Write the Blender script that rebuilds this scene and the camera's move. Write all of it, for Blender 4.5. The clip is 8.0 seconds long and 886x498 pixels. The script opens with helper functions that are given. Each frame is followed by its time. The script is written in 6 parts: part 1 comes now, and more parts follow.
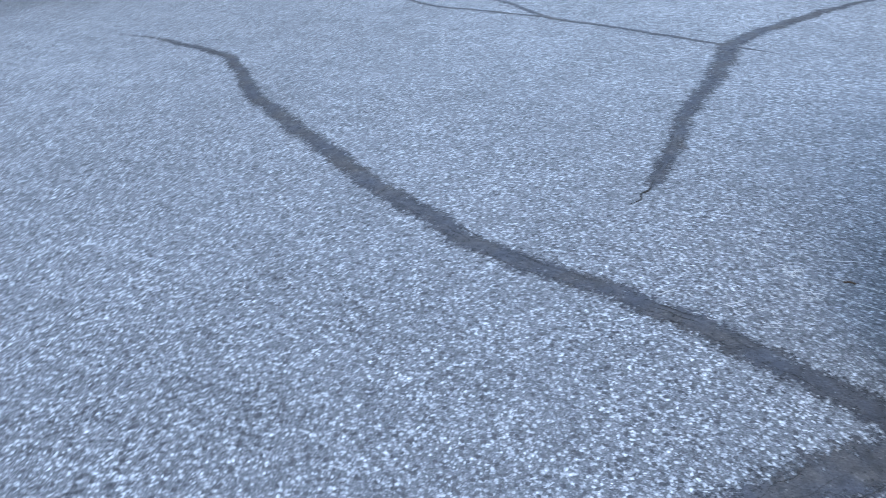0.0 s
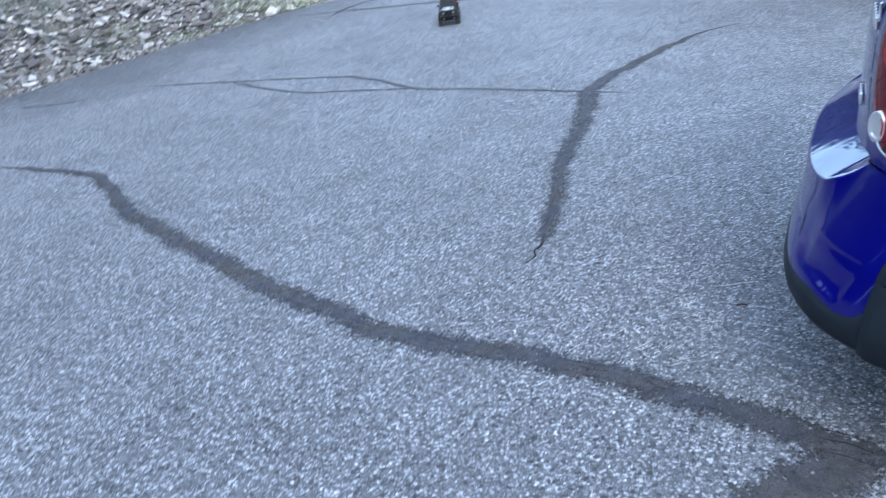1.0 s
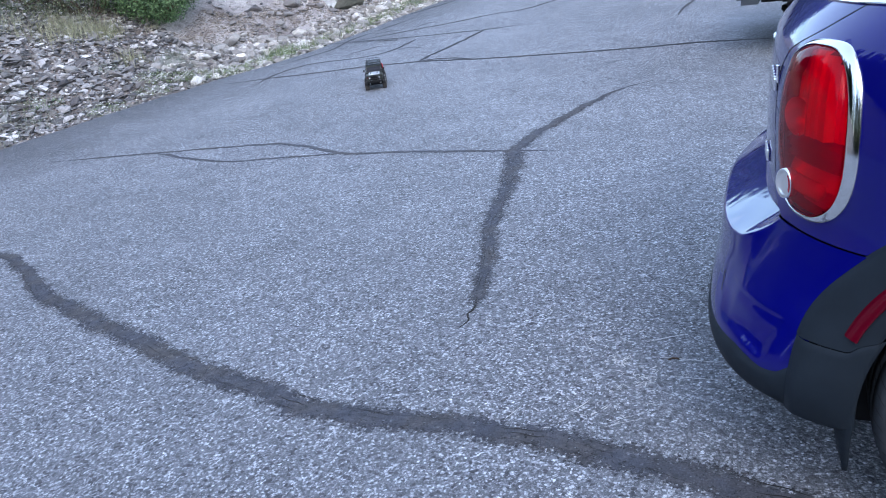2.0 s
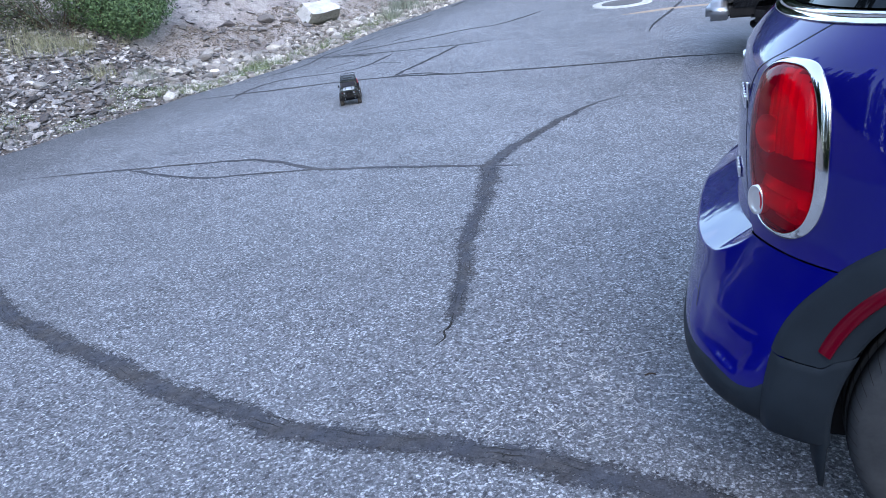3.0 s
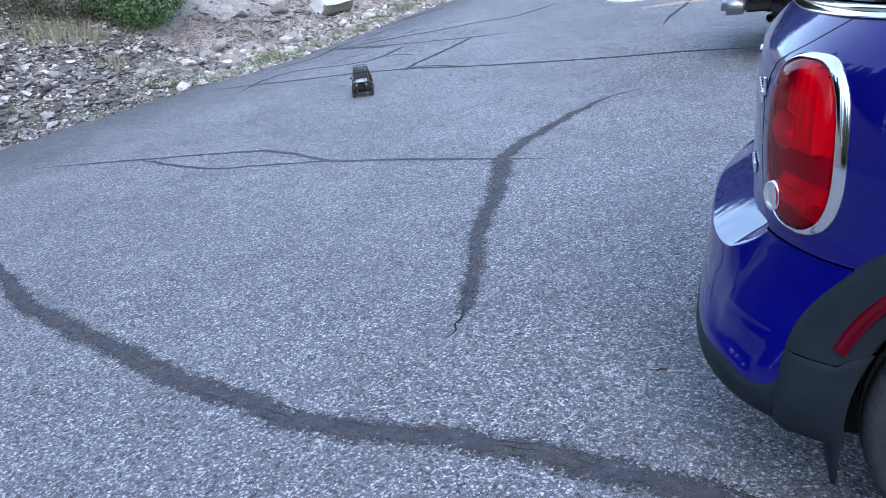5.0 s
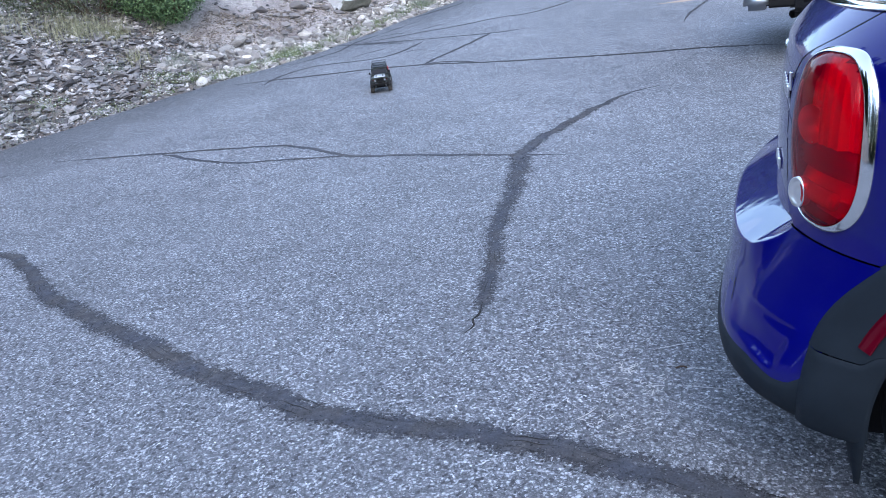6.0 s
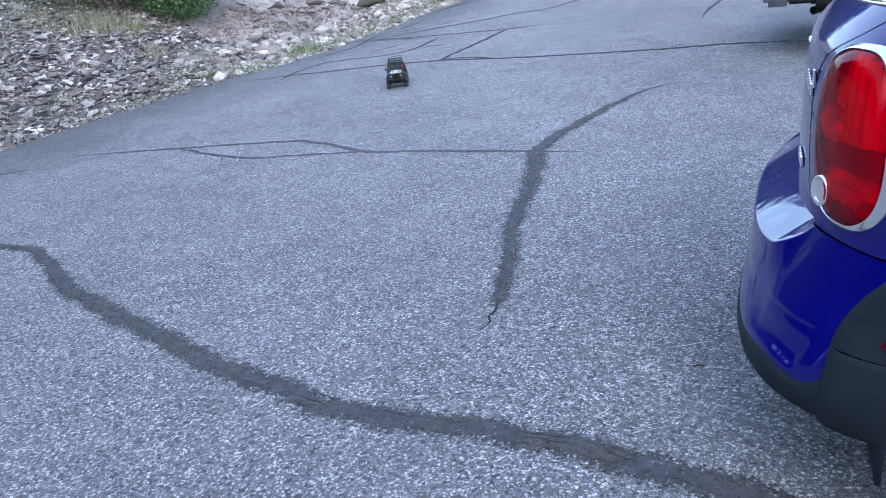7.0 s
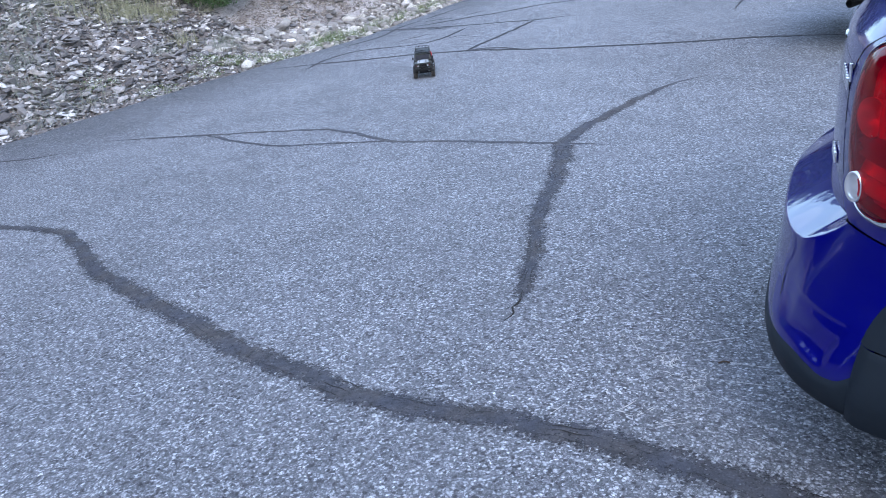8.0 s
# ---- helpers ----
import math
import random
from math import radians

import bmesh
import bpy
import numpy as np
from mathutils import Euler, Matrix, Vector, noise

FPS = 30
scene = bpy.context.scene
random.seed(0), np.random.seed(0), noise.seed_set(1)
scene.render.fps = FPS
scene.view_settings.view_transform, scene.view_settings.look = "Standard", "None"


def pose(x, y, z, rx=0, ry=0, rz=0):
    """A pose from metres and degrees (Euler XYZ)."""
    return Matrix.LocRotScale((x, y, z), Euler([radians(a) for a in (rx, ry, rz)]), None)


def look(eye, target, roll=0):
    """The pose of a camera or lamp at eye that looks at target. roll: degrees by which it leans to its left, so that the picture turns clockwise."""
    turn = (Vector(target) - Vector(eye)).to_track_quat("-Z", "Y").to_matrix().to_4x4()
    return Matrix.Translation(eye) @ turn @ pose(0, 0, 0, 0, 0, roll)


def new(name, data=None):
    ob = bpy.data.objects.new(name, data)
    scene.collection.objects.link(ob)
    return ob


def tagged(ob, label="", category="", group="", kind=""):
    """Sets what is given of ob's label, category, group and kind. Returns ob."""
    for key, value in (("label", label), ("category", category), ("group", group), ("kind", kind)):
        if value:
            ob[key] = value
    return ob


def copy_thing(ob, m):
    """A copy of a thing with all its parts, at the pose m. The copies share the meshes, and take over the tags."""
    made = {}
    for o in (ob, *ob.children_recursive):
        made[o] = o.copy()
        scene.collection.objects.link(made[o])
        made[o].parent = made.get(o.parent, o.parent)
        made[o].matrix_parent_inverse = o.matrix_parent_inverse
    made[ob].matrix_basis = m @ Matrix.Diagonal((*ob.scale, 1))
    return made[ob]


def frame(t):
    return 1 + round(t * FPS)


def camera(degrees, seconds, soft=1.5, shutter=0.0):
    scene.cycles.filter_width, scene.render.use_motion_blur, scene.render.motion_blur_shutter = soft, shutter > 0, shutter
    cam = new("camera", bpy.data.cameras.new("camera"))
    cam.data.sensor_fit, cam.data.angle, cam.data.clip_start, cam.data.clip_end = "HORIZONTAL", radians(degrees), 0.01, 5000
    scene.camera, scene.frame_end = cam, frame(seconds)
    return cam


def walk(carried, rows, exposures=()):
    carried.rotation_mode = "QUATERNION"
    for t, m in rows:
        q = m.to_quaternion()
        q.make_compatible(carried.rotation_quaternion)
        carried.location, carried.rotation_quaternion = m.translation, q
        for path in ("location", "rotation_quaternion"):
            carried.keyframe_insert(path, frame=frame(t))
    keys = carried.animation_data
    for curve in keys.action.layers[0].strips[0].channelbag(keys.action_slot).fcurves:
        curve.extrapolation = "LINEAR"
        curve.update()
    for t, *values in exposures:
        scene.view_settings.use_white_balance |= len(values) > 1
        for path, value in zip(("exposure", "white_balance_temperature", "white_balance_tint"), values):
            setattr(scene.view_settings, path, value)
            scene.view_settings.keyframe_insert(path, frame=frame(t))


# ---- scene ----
EXPOSURE = 1.93
cam = camera(62.32, 8.0, soft=0.75, shutter=0.5)
PATH = [
    (0, (0.1636, 0.0569, 1.2000), (0.1493, 1.8108, 0.2389), -1.13),
    (0.5, (0.1773, 0.0772, 1.2176), (0.3173, 1.8510, 0.3045), -4.03),
    (1, (0.1916, 0.1136, 1.2455), (0.4498, 1.9184, 0.4233), -7.44),
    (1.5, (0.2312, 0.1453, 1.2666), (0.6087, 1.9644, 0.5262), -8.30),
    (2, (0.2365, 0.1500, 1.2614), (0.6858, 1.9685, 0.5607), -8.20),
    (3.5, (0.2516, 0.1706, 1.2707), (0.7780, 1.9786, 0.5970), -8.02),
    (4, (0.2453, 0.1694, 1.2676), (0.7681, 1.9763, 0.5880), -7.85),
    (4.5, (0.2427, 0.1678, 1.2695), (0.7504, 1.9767, 0.5838), -7.75),
    (6, (0.2317, 0.1711, 1.2639), (0.6747, 1.9941, 0.5709), -7.74),
    (6.5, (0.2220, 0.1707, 1.2662), (0.6459, 1.9976, 0.5714), -7.70),
    (7, (0.2216, 0.1739, 1.2659), (0.6263, 2.0038, 0.5678), -7.70),
    (7.5, (0.2201, 0.1735, 1.2648), (0.6043, 2.0061, 0.5617), -7.62),
    (8, (0.2140, 0.1739, 1.2646), (0.5539, 2.0111, 0.5512), -7.30),
]
walk(cam, [(t, look(eye, target, roll)) for t, eye, target, roll in PATH],
     [(0.0, EXPOSURE + 0.2, 6280, 3), (0.9, EXPOSURE + 0.15, 6280, 3), (1.8, EXPOSURE, 6280, 9.5), (8.0, EXPOSURE, 6280, 9.5)])

# ---- world and light: open shade under a bright evening sky ----
world = bpy.data.worlds.new("world")
scene.world = world
world.use_nodes = True
wn = world.node_tree.nodes
sky = wn.new("ShaderNodeTexSky")
sky.sky_type, sky.sun_disc = "NISHITA", False
sky.sun_elevation, sky.sun_rotation = radians(38), radians(190)
sky.air_density, sky.dust_density, sky.ozone_density = 1.0, 1.2, 1.5
wn["Background"].inputs["Strength"].default_value = 0.15
world.node_tree.links.new(sky.outputs[0], wn["Background"].inputs[0])
sun = new("sun", bpy.data.lights.new("sun", "SUN"))
sun.data.energy, sun.data.angle, sun.data.color = 0.36, radians(178), (1.0, 0.98, 0.96)
sun.matrix_world = look((-4, -5, 30), (0, 0, 0))

# ---- materials ----
def material(name, rough=0.6, metal=0.0, color=(0.5, 0.5, 0.5), coat=0.0, spec=0.5):
    m = bpy.data.materials.new(name)
    m.use_nodes = True
    b = m.node_tree.nodes["Principled BSDF"]
    b.inputs["Base Color"].default_value = (*color, 1)
    b.inputs["Roughness"].default_value, b.inputs["Metallic"].default_value = rough, metal
    b.inputs["Coat Weight"].default_value, b.inputs["Coat Roughness"].default_value = coat, 0.02
    b.inputs["Specular IOR Level"].default_value = spec
    return m


def node(m, kind, **values):
    n = m.node_tree.nodes.new(kind)
    for key, value in values.items():
        n.inputs[key.replace("_", " ")].default_value = value
    return n


def wire(m, a, b):
    m.node_tree.links.new(a, b)


def place_of(m):
    return node(m, "ShaderNodeTexCoord").outputs["Object"]


def noise_tex(m, scale, detail=4.0, rough=0.6, where=None):
    n = node(m, "ShaderNodeTexNoise", Scale=scale, Detail=detail, Roughness=rough)
    wire(m, where or place_of(m), n.inputs["Vector"])
    return n.outputs["Fac"]


def node_color(m, scale):
    n = node(m, "ShaderNodeTexNoise", Scale=scale, Detail=4.0)
    wire(m, place_of(m), n.inputs["Vector"])
    return n.outputs["Color"]


def cells(m, scale, feature="F1", where=None):
    n = node(m, "ShaderNodeTexVoronoi", Scale=scale)
    n.feature = feature
    wire(m, where or place_of(m), n.inputs["Vector"])
    return n


def ramp(m, fac, stops):
    n = m.node_tree.nodes.new("ShaderNodeValToRGB")
    while len(n.color_ramp.elements) < len(stops):
        n.color_ramp.elements.new(0.5)
    for e, (at, c) in zip(n.color_ramp.elements, stops):
        e.position = at
        e.color = (*c, 1) if isinstance(c, tuple) else (c, c, c, 1)
    wire(m, fac, n.inputs["Fac"])
    return n.outputs["Color"]


def mix(m, fac, a, b, blend="MIX"):
    n = m.node_tree.nodes.new("ShaderNodeMix")
    n.data_type, n.blend_type = "RGBA", blend
    for source, slot in ((fac, n.inputs[0]), (a, n.inputs[6]), (b, n.inputs[7])):
        if isinstance(source, (int, float)):
            slot.default_value = source
        elif isinstance(source, tuple):
            slot.default_value = (*source, 1)
        else:
            wire(m, source, slot)
    return n.outputs[2]


def maths(m, op, a, b=0.0):
    n = m.node_tree.nodes.new("ShaderNodeMath")
    n.operation = op
    for source, slot in ((a, n.inputs[0]), (b, n.inputs[1])):
        if isinstance(source, (int, float)):
            slot.default_value = source
        else:
            wire(m, source, slot)
    return n.outputs[0]


def surface(m, color=None, rough=None, height=None, strength=0.5, distance=0.01):
    b = m.node_tree.nodes["Principled BSDF"]
    if color is not None:
        wire(m, color, b.inputs["Base Color"])
    if rough is not None:
        wire(m, rough, b.inputs["Roughness"])
    if height is not None:
        n = node(m, "ShaderNodeBump", Strength=strength, Distance=distance)
        wire(m, height, n.inputs["Height"])
        wire(m, n.outputs[0], b.inputs["Normal"])
    return m


def random_of(m):
    return node(m, "ShaderNodeObjectInfo").outputs["Random"]


def island(m):
    return node(m, "ShaderNodeNewGeometry").outputs["Random Per Island"]


def stretched(m, where, turn, long):
    """Places turned and drawn out along one way, for flakes longer than wide."""
    turned, n = m.node_tree.nodes.new("ShaderNodeMapping"), m.node_tree.nodes.new("ShaderNodeMapping")
    turned.inputs["Rotation"].default_value[2] = turn
    n.inputs["Scale"].default_value = (1.0 / long, 1.0, 1.0)
    wire(m, where, turned.inputs["Vector"])
    wire(m, turned.outputs[0], n.inputs["Vector"])
    return n.outputs[0]


def asphalt_material():
    m = material("weathered_asphalt", 0.8)
    wobble = mix(m, 0.004, place_of(m), node_color(m, 160), "ADD")
    fine, chips = cells(m, 270, where=wobble), cells(m, 118, where=wobble)
    tone = node(m, "ShaderNodeSeparateColor")
    wire(m, chips.outputs["Color"], tone.inputs[0])
    tone2 = node(m, "ShaderNodeSeparateColor")
    wire(m, fine.outputs["Color"], tone2.inputs[0])
    stone = ramp(m, tone.outputs[0], [(0.0, (0.085, 0.085, 0.09)), (0.5, (0.17, 0.17, 0.175)), (0.80, (0.26, 0.26, 0.26)), (0.91, (0.76, 0.76, 0.75)), (1.0, (0.88, 0.88, 0.87))])
    grit = ramp(m, tone2.outputs[0], [(0.0, 0.06), (0.6, 0.16), (0.84, 0.36), (0.95, 0.85), (1.0, 0.9)])
    base = mix(m, 0.42, stone, grit)
    pits = cells(m, 95, where=wobble)
    hole = node(m, "ShaderNodeSeparateColor")
    wire(m, pits.outputs["Color"], hole.inputs[0])
    bare_patch = ramp(m, noise_tex(m, 7, 5, 0.7), [(0.36, 0.25), (0.56, 1.0)])
    for turn, scale, share in ((0.1, 128, 0.85), (1.15, 116, 0.86), (2.2, 138, 0.85)):
        bright, pick = cells(m, scale, where=stretched(m, wobble, turn, 1.9)), node(m, "ShaderNodeSeparateColor")
        wire(m, bright.outputs["Color"], pick.inputs[0])
        fleck = maths(m, "MULTIPLY", maths(m, "GREATER_THAN", pick.outputs[0], share), maths(m, "LESS_THAN", bright.outputs["Distance"], maths(m, "MULTIPLY", pick.outputs[1], 0.55)))
        base = mix(m, maths(m, "MULTIPLY", maths(m, "MULTIPLY", fleck, 0.9), bare_patch), base, (0.80, 0.80, 0.79))
    base = mix(m, maths(m, "MULTIPLY", maths(m, "LESS_THAN", hole.outputs[0], 0.09), 0.85), base, (0.03, 0.03, 0.032))
    binder = ramp(m, chips.outputs["Distance"], [(0.25, 0.0), (0.7, 1.0)])
    base = mix(m, maths(m, "MULTIPLY", binder, 0.50), base, (0.075, 0.075, 0.08))
    smooth = ramp(m, noise_tex(m, 1.9, 5, 0.6), [(0.36, 0.22), (0.58, 0.0)])
    base = mix(m, smooth, base, (0.20, 0.20, 0.205))
    wide = ramp(m, noise_tex(m, 0.55, 5, 0.55), [(0.3, 0.84), (0.7, 1.10)])
    worn = ramp(m, noise_tex(m, 3.1, 6, 0.65), [(0.32, 0.86), (0.68, 1.10)])
    base = mix(m, 1.0, mix(m, 1.0, base, wide, "MULTIPLY"), worn, "MULTIPLY")
    # clusters of stones, a few centimetres wide, lighter and darker than the rest
    mottle = ramp(m, noise_tex(m, 58, 4, 0.75), [(0.30, 0.56), (0.46, 0.92), (0.56, 1.08), (0.70, 1.50)])
    base = mix(m, 1.0, base, mottle, "MULTIPLY")
    # a darker, smoother strip along the road's outer edge
    split = node(m, "ShaderNodeVectorMath")
    split.operation = "DOT_PRODUCT"
    split.inputs[1].default_value = (0.648, -0.7614, 0)
    wire(m, place_of(m), split.inputs[0])
    reach = maths(m, "ADD", maths(m, "ADD", split.outputs["Value"], 8.10), maths(m, "MULTIPLY", noise_tex(m, 0.8, 4), 0.9))
    base = mix(m, 1.0, base, ramp(m, maths(m, "MULTIPLY", reach, 0.4), [(0.12, 0.56), (0.50, 0.82), (0.85, 1.03)]), "MULTIPLY")
    base = mix(m, 1.0, base, (0.95, 1.0, 1.09), "MULTIPLY")
    relief = mix(m, 0.4, maths(m, "SUBTRACT", 1.0, chips.outputs["Distance"]), maths(m, "SUBTRACT", 1.0, fine.outputs["Distance"]))
    return surface(m, base, ramp(m, tone.outputs[1], [(0.0, 0.55), (1.0, 0.9)]), relief, 0.9, 0.006)


def sealant_material(name, tone):
    m = material(name, 0.75)
    base = ramp(m, noise_tex(m, 14, 7, 0.7), [(0.3, (0.046, 0.048, 0.055)), (0.6, (0.080, 0.082, 0.090)), (0.75, (0.135, 0.135, 0.140))])
    grit = ramp(m, cells(m, 110).outputs["Distance"], [(0.1, 1.25), (0.5, 0.85)])
    fine = noise_tex(m, 60, 5, 0.7)
    patch = ramp(m, noise_tex(m, 30, 6, 0.75), [(0.35, 0.62), (0.5, 1.0), (0.66, 1.25)])
    base = mix(m, 1.0, base, patch, "MULTIPLY")
    # bare aggregate where the filler has worn off
    chips = cells(m, 112)
    pick = node(m, "ShaderNodeSeparateColor")
    wire(m, chips.outputs["Color"], pick.inputs[0])
    bare = maths(m, "MULTIPLY", maths(m, "GREATER_THAN", pick.outputs[0], 0.55), ramp(m, noise_tex(m, 19, 5, 0.7), [(0.57, 0.0), (0.64, 0.8)]))
    base = mix(m, bare, base, ramp(m, pick.outputs[1], [(0.0, 0.06), (0.7, 0.16), (1.0, 0.34)]))
    brown = ramp(m, noise_tex(m, 4.5, 5, 0.65), [(0.40, (0.90, 0.95, 1.06)), (0.62, (1.08, 1.01, 0.92))])
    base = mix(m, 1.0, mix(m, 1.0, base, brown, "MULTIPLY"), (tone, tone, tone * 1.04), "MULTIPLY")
    surface(m, mix(m, 1.0, base, grit, "MULTIPLY"), None, mix(m, 0.4, fine, noise_tex(m, 170, 3, 0.6)), 1.0, 0.010)
    # towards its edges the film is worn through, chip by chip
    edge = node(m, "ShaderNodeAttribute")
    edge.attribute_name = "worn"
    patchy = maths(m, "ADD", maths(m, "MULTIPLY", noise_tex(m, 24, 4, 0.6), 0.62), maths(m, "ADD", maths(m, "MULTIPLY", pick.outputs[2], 0.30), maths(m, "MULTIPLY", noise_tex(m, 90, 3, 0.6), 0.36)))
    gone = ramp(m, maths(m, "ADD", edge.outputs["Fac"], maths(m, "MULTIPLY", maths(m, "SUBTRACT", patchy, 0.64), 2.0)), [(0.46, 0.0), (0.86, 1.0)])
    through_film, both = node(m, "ShaderNodeBsdfTransparent"), node(m, "ShaderNodeMixShader")
    wire(m, gone, both.inputs[0])
    wire(m, m.node_tree.nodes["Principled BSDF"].outputs[0], both.inputs[1])
    wire(m, through_film.outputs[0], both.inputs[2])
    wire(m, both.outputs[0], m.node_tree.nodes["Material Output"].inputs["Surface"])
    return m


def earth_material():
    m = material("sandy_earth", 0.95)
    sand = ramp(m, noise_tex(m, 1.3, 7, 0.65), [(0.30, (0.24, 0.205, 0.195)), (0.46, (0.44, 0.395, 0.38)), (0.70, (0.66, 0.615, 0.595))])
    grit = ramp(m, cells(m, 38).outputs["Distance"], [(0.0, 1.2), (0.6, 0.7)])
    clods = ramp(m, noise_tex(m, 5.5, 7, 0.72), [(0.34, 0.55), (0.46, 0.95), (0.7, 1.1)])
    sand = mix(m, 1.0, sand, clods, "MULTIPLY")
    # random dark patches, for rock ledges and for the shade in crevices
    rock = ramp(m, noise_tex(m, 2.4, 9, 0.68), [(0.40, 1.0), (0.46, 0.0)])
    sand = mix(m, maths(m, "MULTIPLY", rock, 0.55), sand, ramp(m, noise_tex(m, 17, 6, 0.7), [(0.3, (0.10, 0.082, 0.078)), (0.7, (0.30, 0.25, 0.235))]))
    # brown earth under the slate, darkened for the shade between its stones
    along = node(m, "ShaderNodeVectorMath")
    along.operation = "DOT_PRODUCT"
    along.inputs[1].default_value = (0.7614, 0.6482, 0)
    wire(m, place_of(m), along.inputs[0])
    dark_gap_earth = maths(m, "MULTIPLY", maths(m, "LESS_THAN", maths(m, "ADD", along.outputs["Value"], maths(m, "MULTIPLY", noise_tex(m, 1.1, 5), 1.2)), 8.3), 0.6)
    sand = mix(m, dark_gap_earth, sand, (0.125, 0.092, 0.070))
    return surface(m, mix(m, 1.0, sand, grit, "MULTIPLY"), None, noise_tex(m, 14, 9, 0.72), 1.0, 0.06)


def stone_material(name, dark, light, per):
    m = material(name, 0.85)
    pick = island(m) if per == "island" else random_of(m)
    tone = ramp(m, pick, [(0.0, dark), (0.72, tuple((a + b) * 0.42 for a, b in zip(dark, light))), (1.0, light)])
    vein = ramp(m, noise_tex(m, 22, 6, 0.7), [(0.3, 0.55), (0.7, 1.3)])
    return surface(m, mix(m, 1.0, tone, vein, "MULTIPLY"), None, noise_tex(m, 40, 6, 0.7), 0.6, 0.01)


# cracks further up the road get the same filler in a darker tone
ASPHALT, FILLER, DARK_FILLER, EARTH = asphalt_material(), sealant_material("crack_filler", 1.0), sealant_material("dark_crack_filler", 0.62), earth_material()

# ---- building helpers ----
def part(name, bm, mat, parent=None, label="", smooth=False):
    """Links a bmesh as one mesh object, under a thing or a part."""
    me = bpy.data.meshes.new(name)
    bm.to_mesh(me)
    bm.free()
    return part_of(name, me, mat, parent, label, smooth)


def part_of(name, me, mat, parent=None, label="", smooth=False):
    if mat is not None:
        me.materials.append(mat)
    if smooth:
        me.polygons.foreach_set("use_smooth", [True] * len(me.polygons))
    ob = new(name, me)
    if parent is not None:
        ob.parent = parent
    return tagged(ob, label)


def sheet(name, verts, faces, mat, parent=None, label="", smooth=False):
    me = bpy.data.meshes.new(name)
    me.from_pydata([tuple(map(float, v)) for v in verts], [], faces)
    me.update()
    return part_of(name, me, mat, parent, label, smooth)


def grid_faces(nu, nv, loop=False):
    return [(i * nv + j, ((i + 1) % nu) * nv + j, ((i + 1) % nu) * nv + j + 1, i * nv + j + 1)
            for i in range(nu if loop else nu - 1) for j in range(nv - 1)]


# ---- the lie of the land ----
EDGE_AT, EDGE_WAY, EDGE_OUT = Vector((-1.98, 9.43)), Vector((0.7614, 0.6482)), Vector((-0.6482, 0.7614))


def road_height(x, y):
    """The road is level where the cars stand and climbs at about 8 % further up."""
    s = 0.29 * x + 0.957 * y - 6.2
    return 0.04 * (s + math.sqrt(s * s + 1.44)) - 0.04 * (-6.2 + math.sqrt(6.2 ** 2 + 1.44))


def road_edge(a):
    return 0.03 * noise.noise((a * 0.45, 3.1, 0)) + 0.04 * noise.noise((a * 1.9, 7.7, 0)) + 0.020 * noise.noise((a * 8, 1.3, 0))


EDGE_BEND = [(-6.0, -0.10), (0.0, -0.25), (1.3, -0.27), (2.4, -0.40), (3.3, -0.53), (4.2, -0.57), (5.4, -0.47), (7.2, -0.27), (8.6, -0.16), (14.0, -0.05)]


def bend_at(a):
    """How far the asphalt reaches past its straight edge, by the way along it."""
    for (a0, b0), (a1, b1) in zip(EDGE_BEND, EDGE_BEND[1:]):
        if a0 <= a < a1:
            f = (a - a0) / (a1 - a0)
            return b0 + (b1 - b0) * f * f * (3 - 2 * f)
    return EDGE_BEND[0][1] if a < 0 else EDGE_BEND[-1][1]


def edge_frame(x, y):
    """Metres along the road's edge and out from it."""
    p = Vector((x, y)) - EDGE_AT
    a, raw = p.dot(EDGE_WAY), p.dot(EDGE_OUT)
    bend, q = bend_at(a), raw
    for _ in range(9):
        q = raw - bend * math.exp(-max(q, 0.0) / 1.2)
    return a, q


def edge_place(a, q):
    p = EDGE_AT + EDGE_WAY * a + EDGE_OUT * (q + bend_at(a) * math.exp(-max(q, 0.0) / 1.2))
    return p.x, p.y


def bank_height(x, y):
    a, q = edge_frame(x, y)
    z = min(3.0, road_height(*edge_place(a, min(q, 0.0))))
    if q <= 0:
        return min(z, 3.0) - 0.05
    rise = 0.04 * q + 0.44 * max(0.0, q - 0.55) - 0.05
    rise = rise if rise < 1.6 else 1.6 + 0.5 * (1 - math.exp(-(rise - 1.6) / 0.5))
    bumps = min(1.0, q) * (0.10 * noise.noise((x * 0.45, y * 0.45, 1)) + 0.09 * noise.noise((x * 1.3, y * 1.3, 4)) + 0.04 * noise.noise((x * 4, y * 4, 9)))
    lumps = min(1.0, max(0.0, q - 1.1)) * min(1.0, max(0.0, a - 3.0)) * (0.34 * (0.32 - abs(noise.noise((x * 0.8, y * 0.8, 20)))) + 0.10 * (0.3 - abs(noise.noise((x * 2.1, y * 2.1, 24)))))
    return min(z, 3.0) + rise + bumps + lumps


def axis(near, far, step, grow):
    out, x, d = [near], near, step
    while x < far:
        x, d = x + d, d * grow
        out.append(x)
    return out


